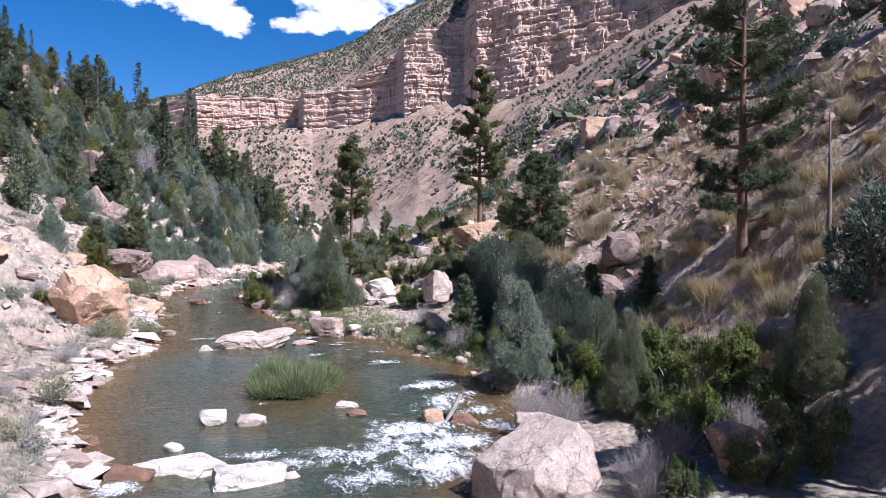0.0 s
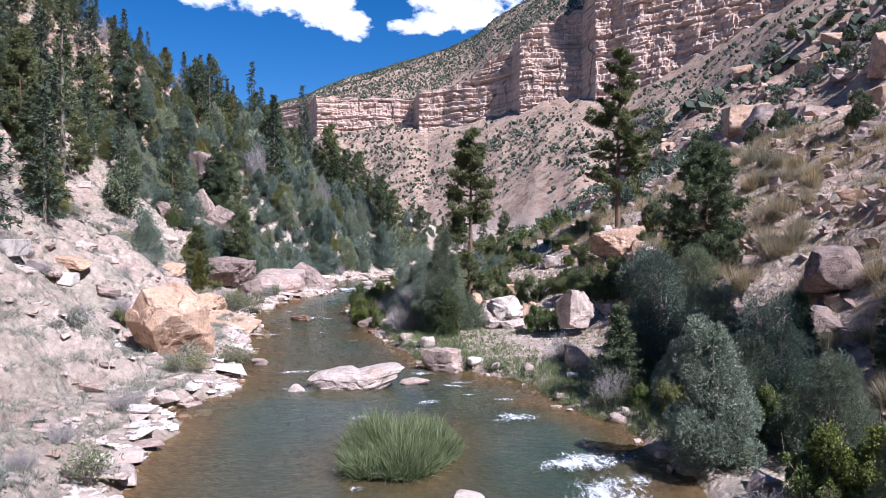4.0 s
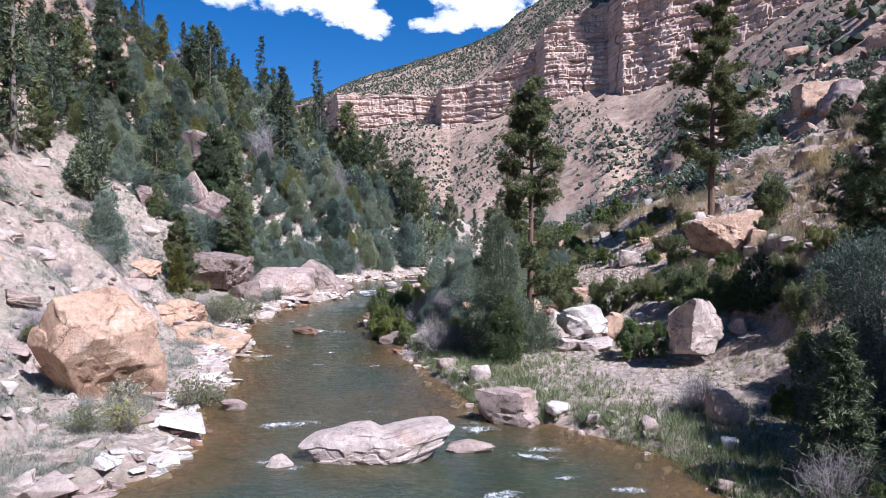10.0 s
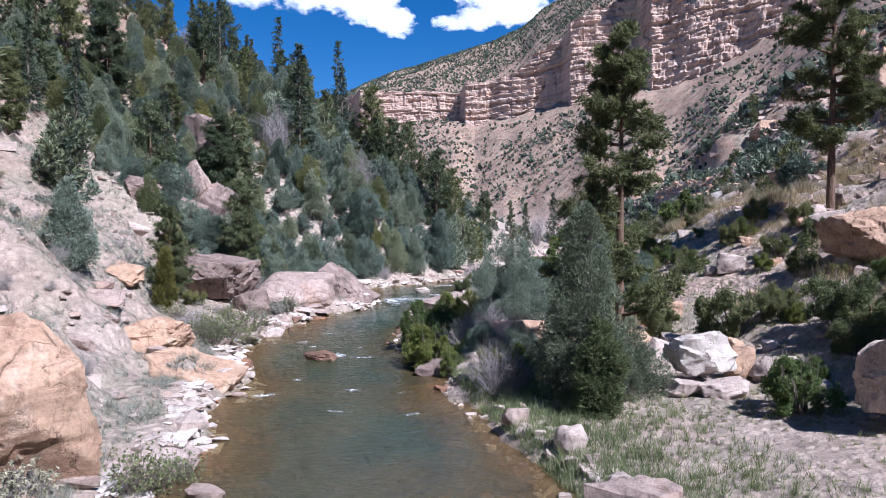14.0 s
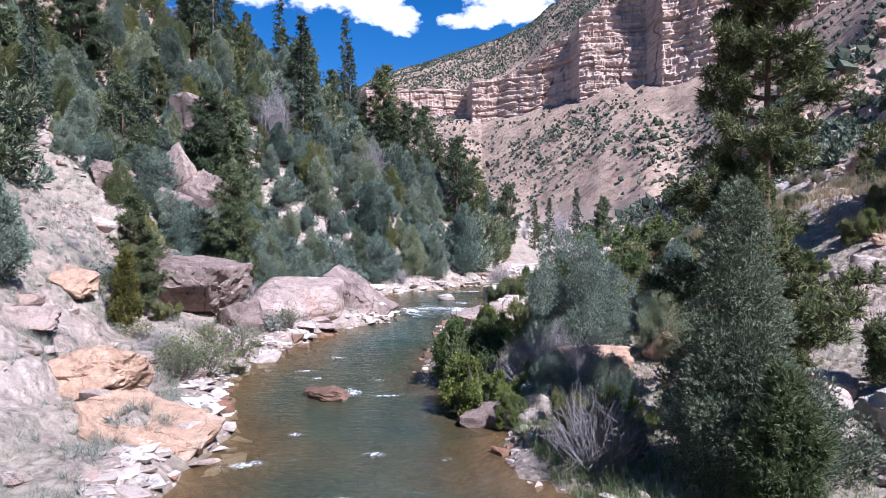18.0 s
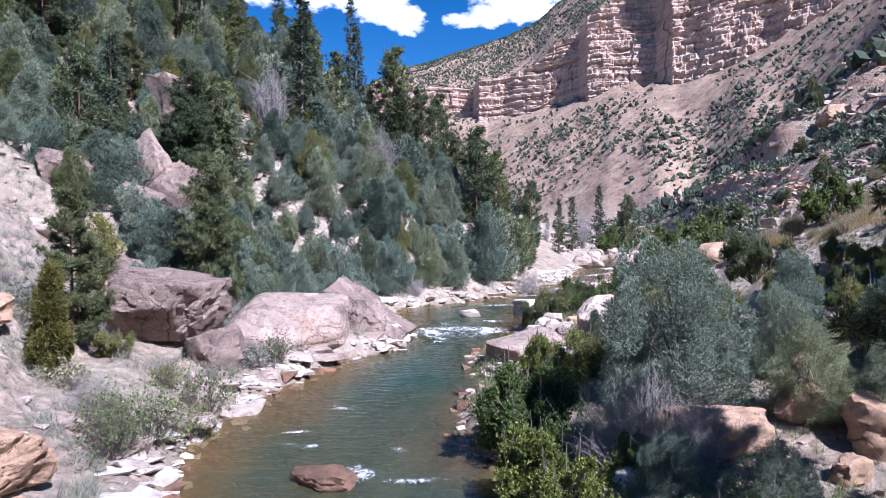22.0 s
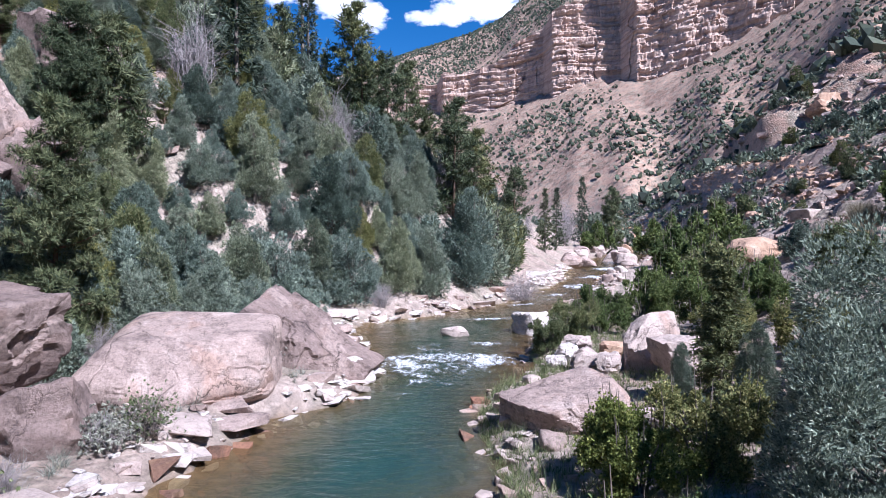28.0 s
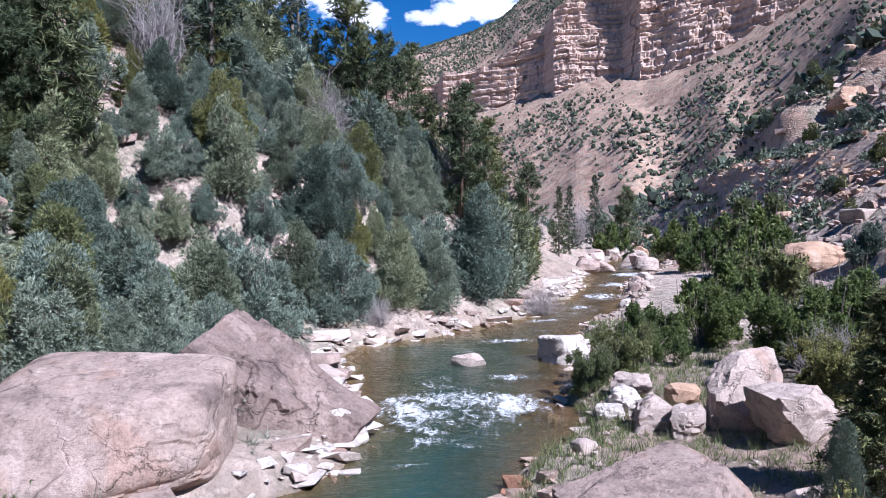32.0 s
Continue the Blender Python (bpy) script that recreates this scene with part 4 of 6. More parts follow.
def brush(name, label, seed, h, w, n=170, material=None, leaf=None, thick=0.010):
    """A tangle of bare grey twigs, with a few leaves if wanted."""
    rng = np.random.default_rng(seed)
    ob = tagged(new(name), label, "shrub")
    twigs, tips = [], []
    for i in range(n):
        a, lean = rng.uniform(0, 6.28), rng.uniform(0.1, 1.0)
        d = np.array([math.cos(a) * lean * w / 2, math.sin(a) * lean * w / 2, h * rng.uniform(0.55, 1.0) * (1.1 - 0.5 * lean)])
        b = np.array([math.cos(a), math.sin(a), 0]) * 0.12 * w * rng.uniform(0, 1)
        mid = b + d * 0.5 + rng.normal(size=3) * 0.07 * h
        twigs.append(tube([b - np.array([0, 0, 0.05]), mid, b + d], [thick, thick * 0.7, thick * 0.25], 3))
        for j in range(3):
            s = rng.uniform(0.35, 0.95)
            q = b + d * s + (mid - b - d * 0.5) * (1 - abs(2 * s - 1))
            e = q + (d / np.linalg.norm(d) * 0.5 + rng.normal(size=3) * 0.6) * 0.22 * h
            twigs.append(tube([q, (q + e) / 2 + rng.normal(size=3) * 0.02 * h, e], [thick * 0.55, thick * 0.4, thick * 0.2], 3))
            tips.append(e)
    tagged(part("stem", mesh_of("stem", *join(twigs[::4]), material or TWIG_GREY), ob), kind="stuff")
    side = [q for n, q in enumerate(twigs) if n % 4]
    tagged(part("twig", mesh_of("twig", *join(side), material or TWIG_GREY), ob), kind="stuff")
    if leaf:
        tips = np.array(tips)
        v, f = blades(tips, rng.normal(size=tips.shape), 0.09, 0.035, rng, 7, 0.8)
        tagged(part("foliage", mesh_of("foliage", v, f, leaf), ob), kind="stuff")
    return ob


def grass_clump(name, label, seed, w, d, h, leaf, n=900, kind="stuff"):
    """A stand of reedy grass over an oval patch."""
    rng = np.random.default_rng(seed)
    a, r = rng.uniform(0, 6.28, n), np.sqrt(rng.uniform(0, 1, n))
    r = r * (0.82 + 0.35 * vnoise(np.cos(a) * 1.6, np.sin(a) * 1.6, 0, seed + 1))
    p = np.stack([r * np.cos(a) * w / 2, r * np.sin(a) * d / 2, np.zeros(n)], 1)
    way = np.stack([p[:, 0] / w * 1.2, p[:, 1] / d * 1.2, np.full(n, 1.0)], 1)
    tall = (0.85 - 0.2 * r ** 2) * (0.75 + 0.8 * vnoise(p[:, 0] * 1.6, p[:, 1] * 1.6, 0, seed))
    v, f = blades(p, way, h * np.maximum(tall, 0.2), 0.018, rng, 6, 0.55)
    return tagged(new(name, mesh_of(name, v, f, leaf)), label, "grass", kind=kind)


def set_down(ob, x, y, turn=0.0, size=1.0, sink=0.05, z=None, stretch=1.0):
    base = float(ground(x, y)) if z is None else z
    ob.matrix_world = pose(x, y, base - sink, 0, 0, turn) @ Matrix.Diagonal((size, size, size * stretch, 1))
    return ob


def again(ob, x, y, turn=0.0, size=1.0, sink=0.05, z=None, label="", stretch=1.0):
    """Another plant of the same build."""
    made = copy_thing(ob, Matrix.Identity(4))
    if label:
        made["label"] = label
    return set_down(made, x, y, turn, size, sink, z, stretch)


# ---- boulders in and along the river ----
v, f = rock_shape(5, (3.9, 1.9, 1.45), 6, facets=5, sharp=16, crumple=0.8)
v[:, 2] *= table(v[:, 0], -2.0, 0.8, -1.5, 1.0, -0.6, 1.02, -0.1, 0.95, 0.15, 0.80, 0.5, 0.84, 1.2, 0.95, 1.7, 1.05, 2.0, 1.0)
lift = table(v[:, 0], 0.3, 0.0, 1.2, 0.35, 1.95, 0.8)
v[:, 2] = v[:, 2] * (1 - lift) + 1.12 * lift
v[:, 1] *= table(v[:, 0], -2.0, 1.0, 0.3, 0.95, 2.0, 0.72)
me = mesh_of("river_boulder", v, f, ROCK_PALE)
me.set_sharp_from_angle(angle=radians(35))
long_boulder = tagged(new("river_boulder", me), "long saddle-shaped pale pink boulder standing in the river", "boulder")
long_boulder.matrix_world = pose(-3.0, 25.9, -0.95, 0, 0, 10)
boulder("river_boulder", "small low pink rock beside the long river boulder", -5.3, 25.2, (0.7, 0.5, 0.4), ROCK_PALE, 55, z=-0.6, sink=0.3, level=3)
boulder("river_boulder", "low flat pink rock beside the long river boulder", -0.6, 26.6, (1.3, 0.7, 0.35), ROCK_PINK, 56, z=-0.6, sink=0.3, level=3)
boulder("river_boulder", "rounded pink boulder at the water's edge", 0.65, 29.5, (1.9, 1.6, 1.25), ROCK_PINK, 8, z=-0.6, turn=-15, sink=0.12, facets=5)
boulder("boulder", "blocky pale boulder on the gravel bench", 6.35, 27.5, (1.05, 0.9, 1.1), ROCK_PALE, 11, z=-0.1, turn=10, sink=0.1, facets=4)
boulder("boulder", "bright white rounded boulder on the bench", 4.2, 37.8, (1.9, 1.6, 1.3), ROCK_WHITE, 12, sink=0, z=0.95, turn=20)
boulder("boulder", "tan rock under the white boulder", 3.6, 37.0, (1.1, 0.9, 0.6), ROCK_PALE, 57, sink=0.2)
boulder("boulder", "flat pale rock under the white boulder", 4.6, 36.7, (1.5, 1.0, 0.6), ROCK_PALE, 58, turn=12, sink=0.2)
boulder("boulder", "small upright tan rock near the white boulder", 5.7, 38.4, (0.9, 0.8, 1.2), ROCK_ORANGE, 59, sink=0.1)
boulder("boulder", "small round rock behind the white boulder", 3.4, 39.4, (1.1, 0.9, 1.2), ROCK_PALE, 60, z=0.7, sink=0.1)
boulder("boulder", "tall pale cracked boulder on the bench", 7.4, 33.0, (2.0, 1.7, 2.0), ROCK_PALE, 13, sink=0, z=0.95, turn=30, facets=7, level=5)
boulder("boulder", "large orange sandstone boulder on the sloping bank", -11.75, 29.7, (3.4, 3.6, 3.5), ROCK_ORANGE, 14, sink=0, z=-0.05, turn=-8, level=6, crumple=0.6, cuts=((0.40, -0.25, 0.86, 0.62), (0.50, -0.60, -0.62, 0.56), (-0.35, -0.70, -0.62, 0.66), (-0.35, -0.9, 0.2, 0.84), (0.92, -0.35, 0.1, 0.86), (-0.7, 0.2, 0.7, 0.84), (0.1, -0.95, 0.3, 0.80)))
boulder("boulder", "low pink ledge boulder running into the river", -12.4, 40.0, (3.8, 2.4, 1.6), ROCK_ORANGE, 15, tilt=(0, 12), sink=0, turn=-12, z=-0.6, level=6, crumple=0.8, cuts=((0.1, -0.2, 1, 0.5), (0.2, -0.9, 0.35, 0.8), (0.8, -0.5, 0.2, 0.85), (-0.5, -0.7, 0.4, 0.85)))
boulder("boulder", "cracked orange-pink ledge on the bank", -13.9, 41.4, (2.8, 2.0, 1.3), ROCK_ORANGE, 61, sink=0.1, turn=20, level=5)
boulder("boulder", "wide flat-topped grey boulder on the bank", -16.0, 53.6, (4.4, 3.2, 2.3), ROCK_GREY, 24, z=1.75, turn=-5, sink=0.0, level=6, sharp=60, cuts=((0.12, -0.1, 1, 0.62), (0.1, -0.8, -0.6, 0.72), (0.8, -0.3, -0.4, 0.82), (0.1, -0.98, 0.15, 0.85), (-0.8, -0.3, 0.4, 0.85)))
boulder("boulder", "dark grey block below the flat boulder", -13.95, 53.0, (2.1, 1.8, 1.75), ROCK_GREY, 17, z=0.6, turn=12, sink=0.0, facets=4)
boulder("boulder", "slanting pale block at the water's edge", -12.9, 49.3, (1.6, 1.3, 1.3), ROCK_PALE, 62, sink=0, z=0.1, turn=40, tilt=(0, 15), facets=4)
boulder("boulder", "huge rounded pink boulder on the river bank", -13.2, 57.0, (5.2, 3.8, 2.7), ROCK_PINK, 18, z=0.2, turn=-8, sink=0.0, level=6, sharp=15, crumple=0.35, cuts=((0.05, -0.25, 1, 0.78), (0.2, -0.8, 0.55, 0.80), (0.7, -0.35, -0.6, 0.72), (-0.8, -0.25, 0.5, 0.78), (0.75, -0.5, 0.35, 0.84), (-0.2, -0.7, -0.7, 0.80)))
boulder("boulder", "great tilted slab of brown-grey sandstone", -11.6, 60.8, (4.3, 3.2, 3.0), ROCK_GREY, 19, tilt=(6, 30), z=-0.1, turn=-12, sink=0.0, level=6, cuts=((0.05, -0.05, 1, 0.66), (-0.1, -0.55, -0.8, 0.66), (-1, -0.1, 0.2, 0.82), (1, -0.1, -0.3, 0.86), (0.05, -1, 0.15, 0.82), (0.5, -0.6, 0.6, 0.84)))
boulder("boulder", "white water-worn rock under the tilted slab", -10.4, 58.6, (2.6, 1.4, 0.8), ROCK_WHITE, 63, z=0.75, turn=10, sink=0.3)
boulder("boulder", "white water-worn foot of the tilted slab", -9.1, 60.2, (1.1, 1.0, 1.0), ROCK_WHITE, 64, turn=30, sink=0.15, z=0.7)
boulder("boulder", "pale ledge boulder jutting into the pool", -3.6, 55.6, (3.7, 2.8, 1.5), ROCK_PINK, 20, sink=0, z=0.45, turn=10, level=6, crumple=0.6, cuts=((-0.28, -0.2, 1, 0.62), (-0.4, -0.75, -0.5, 0.74), (-0.9, -0.4, -0.2, 0.84), (0.1, -1, 0.1, 0.84), (0.6, -0.6, 0.5, 0.84)))
boulder("boulder", "pointed pale boulder standing on the bank", -1.1, 59.6, (1.7, 1.4, 1.7), ROCK_PALE, 65, turn=35, sink=0.1, facets=5)
boulder("boulder", "pale boulder at the foot of the pointed one", -0.6, 58.4, (1.5, 1.2, 1.0), ROCK_PALE, 66, turn=5, sink=0.1, facets=5)
boulder("boulder", "tan stone among the bank boulders", -1.6, 61.6, (0.8, 0.7, 0.6), ROCK_ORANGE, 67, sink=0.15, level=3)
for n, (x, y, w, h) in enumerate(((-2.7, 60.0, 0.9, 0.8), (-2.9, 61.4, 1.0, 0.7), (-2.2, 59.4, 0.8, 0.7), (-3.4, 60.9, 0.6, 0.4), (-2.5, 62.6, 1.1, 0.7))):
    boulder("boulder", "pale rounded river rock on the low bank", x, y, (w, 0.85 * w, h), ROCK_WHITE if n % 2 else ROCK_PALE, 70 + n, turn=37 * n, sink=0.2, level=4, facets=10, sharp=70, crumple=1.6, group="bank rocks")
boulder("boulder", "long rounded tan boulder under the junipers", -0.6, 45.9, (2.3, 1.4, 1.1), ROCK_ORANGE, 76, turn=5, sink=0.2, level=5, facets=5, sharp=12, crumple=0.6)
boulder("boulder", "shaded grey rock at the water's edge", -4.0, 42.9, (1.4, 0.9, 0.8), ROCK_GREY, 77, z=-0.2, turn=10, sink=0.25)
boulder("boulder", "huge pale angular boulder beside the rapids", 5.3, 5.0, (3.0, 2.4, 2.25), ROCK_PALE, 21, turn=8, sink=0, z=-1.75, level=6, crumple=0.5, cuts=((-0.5, -0.12, 0.84, 0.52), (-0.85, -0.4, 0.3, 0.80), (0.8, -0.45, 0.35, 0.80), (0.05, -0.9, 0.35, 0.74), (0.5, 0.1, 0.85, 0.86), (-0.2, -0.85, -0.3, 0.86)))
boulder("boulder", "dark shaded boulder with a pale cap", 10.0, 4.4, (1.3, 1.1, 1.2), ROCK_ORANGE, 78, turn=10, sink=0.1)
boulder("boulder", "tan rock among the bushes", 8.5, 11.6, (1.3, 1.0, 0.8), ROCK_PALE, 79, turn=-10, sink=0.15)
boulder("boulder", "small grey rock at the edge of the rapids", 6.7, 10.2, (1.2, 0.9, 0.7), ROCK_PALE, 80, sink=0.2)
boulder("boulder", "big grey boulder on the shaded slope", 12.5, 23.0, (2.8, 2.2, 1.9), ROCK_GREY, 81, turn=20, sink=0.15, facets=5)
boulder("boulder", "big pale grey boulder on the shaded slope", 15.2, 23.2, (2.0, 1.8, 1.9), ROCK_GREY, 82, turn=-15, sink=0.15, facets=6)
boulder("boulder", "grey rock on the shaded slope", 14.0, 21.8, (1.7, 1.5, 1.2), ROCK_GREY, 83, sink=0.15)
boulder("boulder", "rounded red-brown boulder below a pine", 12.1, 42.9, (3.2, 2.6, 2.4), ROCK_ORANGE, 84, turn=12, sink=0.15, level=5, facets=6)
boulder("boulder", "red-brown boulder in the far bushes", 9.8, 78.3, (3.6, 2.6, 1.5), ROCK_ORANGE, 85, sink=0.2)
boulder("river_boulder", "white boulder in the riffle", -3.2, 68.4, (1.6, 1.2, 1.1), ROCK_WHITE, 86, sink=0.2, z=0.95, sharp=18, crumple=1.5)
boulder("river_boulder", "small white rock behind the riffle boulder", -2.5, 69.4, (0.8, 0.7, 0.7), ROCK_WHITE, 87, sink=0.2, z=1.0, level=3)
boulder("river_boulder", "low pink rock in the riffle", -6.2, 68.0, (1.2, 0.8, 0.55), ROCK_PALE, 88, z=0.9, sink=0.25, level=3)
boulder("river_boulder", "flooded brown rock just under the surface", -8.7, 45.2, (1.5, 1.1, 0.5), ROCK_BROWN, 89, z=0.02, sink=0.35)
boulder("river_boulder", "brown rock in the shallow rapids", 3.9, 12.5, (0.75, 0.6, 0.65), ROCK_ORANGE, 90, z=-1.4, sink=0.2, level=3)
boulder("river_boulder", "wet brown rock in the shallow rapids", 4.9, 12.3, (1.0, 0.6, 0.5), ROCK_BROWN, 91, z=-1.4, sink=0.25, level=3)
boulder("river_boulder", "white rock in the shallows", -3.4, 13.3, (0.95, 0.75, 0.55), ROCK_WHITE, 92, z=-1.3, sink=0.15, level=3)
boulder("river_boulder", "pink rock in the shallows", -2.1, 13.0, (1.0, 0.6, 0.45), ROCK_PALE, 93, z=-1.3, sink=0.2, level=3)
boulder("river_boulder", "wide flat white ledge rock at the little falls", -3.6, 8.6, (2.8, 1.6, 0.85), ROCK_WHITE, 22, z=-1.65, turn=-12, sink=0.2)
boulder("river_boulder", "white ledge rock at the little falls", -1.7, 7.4, (1.9, 1.2, 0.85), ROCK_WHITE, 94, z=-1.65, turn=15, sink=0.2)
boulder("river_boulder", "small pale rock behind the ledge", -4.1, 10.6, (0.6, 0.4, 0.35), ROCK_WHITE, 95, z=-1.45, sink=0.2, level=3)
boulder("river_boulder", "small pale rock at the ledge's end", -0.6, 7.6, (0.5, 0.45, 0.4), ROCK_PALE, 96, z=-1.6, sink=0.2, level=3)
boulder("river_boulder", "mossy orange ledge stone at the little falls", -4.8, 8.4, (1.5, 1.1, 0.6), ROCK_BROWN, 97, z=-1.6, sink=0.2, level=3)
boulder("river_boulder", "white water-worn stone in the grass islet", -0.85, 16.9, (1.1, 0.6, 0.5), ROCK_WHITE, 98, z=-1.05, sink=0.2, level=3)
boulder("river_boulder", "low tan stone at the islet's end", 1.1, 14.6, (0.9, 0.5, 0.35), ROCK_PALE, 99, z=-1.25, sink=0.25, level=3)
boulder("river_boulder", "orange wet stone at the islet's end", 1.4, 13.6, (0.7, 0.5, 0.3), ROCK_BROWN, 100, z=-1.3, sink=0.25, level=3)
boulder("river_boulder", "dark pink rock in the shallows", -8.0, 30.6, (0.8, 0.6, 0.4), ROCK_PINK, 106, z=-0.5, sink=0.25, level=3)
for n, (x, y, w, h, lean) in enumerate(((-21.6, 63.4, 2.6, 4.6, 20), (-20.2, 62.6, 2.0, 4.2, 26), (-19.0, 62.2, 1.7, 3.2, 30), (-20.8, 60.8, 2.8, 1.8, 14), (-18.6, 60.4, 2.2, 1.3, 18), (-22.4, 58.8, 2.4, 1.6, 12))):
    boulder("rock_outcrop", "steep leaning slab of grey-pink rock with dark hollows", x, y, (w, 0.8 * w, h), ROCK_GREY if n % 2 else ROCK_PINK, 640 + n, turn=-15 + 9 * n, sink=0.25, tilt=(6, lean), level=5, facets=8, group="leaning outcrop")
boulder("rock_outcrop", "rounded grey-pink outcrop on the wooded slope", -22.4, 72.0, (4.8, 4.2, 5.0), ROCK_GREY, 108, turn=-20, sink=0.25, tilt=(0, -12), level=5, facets=7)
boulder("rock_outcrop", "slanting grey slab on the river bank", -18.0, 56.4, (3.6, 2.4, 2.0), ROCK_GREY, 110, turn=-30, sink=0.25, tilt=(0, 24), level=5, facets=4)
ledges = np.random.default_rng(29)
for n in range(18):
    y = ledges.uniform(24, 62)
    x = float(shore_left(y)) - ledges.uniform(4.0, 13.0)
    w = ledges.uniform(0.9, 2.4)
    boulder("rock_outcrop", "broken ledge of pale bedded sandstone on the open bank", x, y, (w, w * 0.6, w * ledges.uniform(0.25, 0.45)), (ROCK_PALE, ROCK_PINK, ROCK_ORANGE)[n % 3], 512 + n, turn=ledges.uniform(-30, 30), sink=0.3, tilt=(ledges.uniform(-6, 6), ledges.uniform(2, 18)), level=4, facets=6, sharp=60, group="bank ledges")
rng = np.random.default_rng(3)
for n in range(14):
    y = rng.uniform(100, 122)
    x = float(shore_left(y)) + rng.uniform(-2.0, 5.5)
    w = rng.uniform(0.9, 2.4)
    boulder("boulder", "pale boulder piled at the river's far bend", x, y, (w, 0.8 * w, 0.65 * w), ROCK_PALE if n % 3 else ROCK_PINK, 120 + n, turn=40 * n, sink=0.15, level=3, z=float(water_level(y)), group="far bend boulders")
# single stones along both shores and on the slopes
for n in range(150):
    if n < 62:
        y = rng.uniform(4, 92)
        x = float(shore_left(y)) - rng.uniform(-0.2, 1.0)
    elif n < 100:
        y = rng.uniform(18, 98)
        x = float(shore_right(y)) + rng.uniform(-0.3, 1.6)
    else:
        y = rng.uniform(12, 92)
        x = float(shore_left(y)) - rng.uniform(2, 18) if n % 3 else rng.uniform(6, 24)
    w = rng.uniform(0.35, 1.0) if n < 100 else rng.uniform(0.5, 1.6)
    flat = rng.uniform(0.22, 0.5) if n < 62 else rng.uniform(0.4, 0.8)
    if n < 62:
        w = rng.uniform(0.5, 1.7)
        flat = rng.uniform(0.14, 0.32)
    material = (ROCK_PALE, ROCK_PINK, ROCK_WHITE, ROCK_PALE)[n % 4]
    shape = shard(200 + n, (w, w * rng.uniform(0.55, 0.9), w * flat)) if n < 62 or n > 99 else rock_shape(200 + n, (w, 0.8 * w, w * flat), 3, facets=5)
    rock = new("rock", mesh_of("rock", *shape, material, n < 62 or n > 99))
    tagged(rock, "flat pale sandstone slab on the shore" if n < 62 else "pale rounded stone on the gravel bank" if n < 100 else "loose angular sandstone block on the slope", "rock", "loose rocks")
    rock.matrix_world = pose(x, y, max(float(ground(x, y)), float(water_level(y)) - 0.1 if n < 62 else -9) - 0.2 * w * flat, rng.uniform(-8, 8), rng.uniform(-8, 8), rng.uniform(0, 360))


# ---- rubble, tufts and brush that nobody could count ----
def rubble(name, label, spots, material, seed, low, high, flat=(0.3, 0.7)):
    """Many small angular stones in one mesh."""
    rng = np.random.default_rng(seed)
    shapes = [shard(900 + i, (1, 0.8, 0.6), 11, 0.0) for i in range(12)]
    parts = []
    for x, y in spots:
        v, f = shapes[rng.integers(0, 12)]
        w = low + (high - low) * rng.uniform() ** 2.6
        a = rng.uniform(0, 6.28)
        c, s = math.cos(a), math.sin(a)
        q = v * np.array([w, w, w * rng.uniform(*flat) / 0.6])
        q = np.stack([q[:, 0] * c - q[:, 1] * s, q[:, 0] * s + q[:, 1] * c, q[:, 2] + rng.uniform(-0.25, 0.25) * q[:, 0]], 1)
        parts.append((q + np.array([x, y, -0.16 * w]), f, np.array([x, y])))
    at = np.array([p[2] for p in parts])
    base = ground(at[:, 0], at[:, 1])
    v, f = join([(p[0] + np.array([0, 0, b]), p[1]) for p, b in zip(parts, base)])
    return tagged(new(name, mesh_of(name, v, f, material, True)), label, "rubble", kind="stuff")


def spots_left(rng, n, near, far, y0, y1):
    y = rng.uniform(y0, y1, n)
    d = near + (far - near) * rng.uniform(0, 1, n) ** 1.5
    x = shore_left(y) - d
    keep = vnoise(x * 0.35, y * 0.35, 0, 61) + 0.5 * vnoise(x * 1.1, y * 1.1, 0, 62) > rng.uniform(-0.7, 0.45, n)
    return np.stack([x, y], 1)[keep]


def spots_right(rng, n, x0, x1, y0, y1):
    y = rng.uniform(y0, y1, n)
    x = rng.uniform(x0, x1, n)
    keep = (x > shore_right(y) + 0.2) & (vnoise(x * 0.25, y * 0.25, 0, 63) + 0.5 * vnoise(x * 0.9, y * 0.9, 0, 64) > rng.uniform(-0.8, 0.4, n))
    return np.stack([x, y], 1)[keep]


rng = np.random.default_rng(11)
rubble("rubble", "broken pale sandstone rubble on the bank", spots_left(rng, 3800, 0.0, 16, 0, 80), ROCK_PALE, 12, 0.08, 0.6, (0.16, 0.45))
rubble("rubble", "broken pink sandstone rubble on the bank", spots_left(rng, 1500, 0.0, 22, 2, 84), ROCK_PINK, 13, 0.10, 0.85, (0.18, 0.5))
rubble("rubble", "pale slabs and cobbles on the shore", np.stack([shore_left(t := rng.uniform(2, 100, 1500)) - rng.uniform(-0.5, 0.8, 1500), t], 1), ROCK_WHITE, 14, 0.10, 0.9, (0.14, 0.35))
rubble("rubble", "gravel and cobbles on the low bank", np.stack([shore_right(t := rng.uniform(16, 110, 1500)) + rng.uniform(-0.6, 1.2, 1500), t], 1), ROCK_PALE, 15, 0.06, 0.42)
rubble("rubble", "scattered stones on the bench", spots_right(rng, 1500, -4, 12, 4, 70), ROCK_PALE, 16, 0.06, 0.3)
rubble("scree", "pink scree on the slope below the road", spots_right(rng, 9500, 11, 28, 14, 120), ROCK_PINK, 17, 0.10, 0.85)
rubble("scree", "orange scree on the slope above the road", spots_right(rng, 6500, 34, 90, 30, 190), ROCK_PINK, 18, 0.3, 2.4)
rubble("scree", "pink scree around the road's bend", spots_right(rng, 5200, 17, 40, 88, 200), ROCK_ORANGE, 20, 0.15, 1.0)
bed_y = rng.uniform(-4, 60, 1500)
bed_u = rng.uniform(0.03, 0.97, 1500)
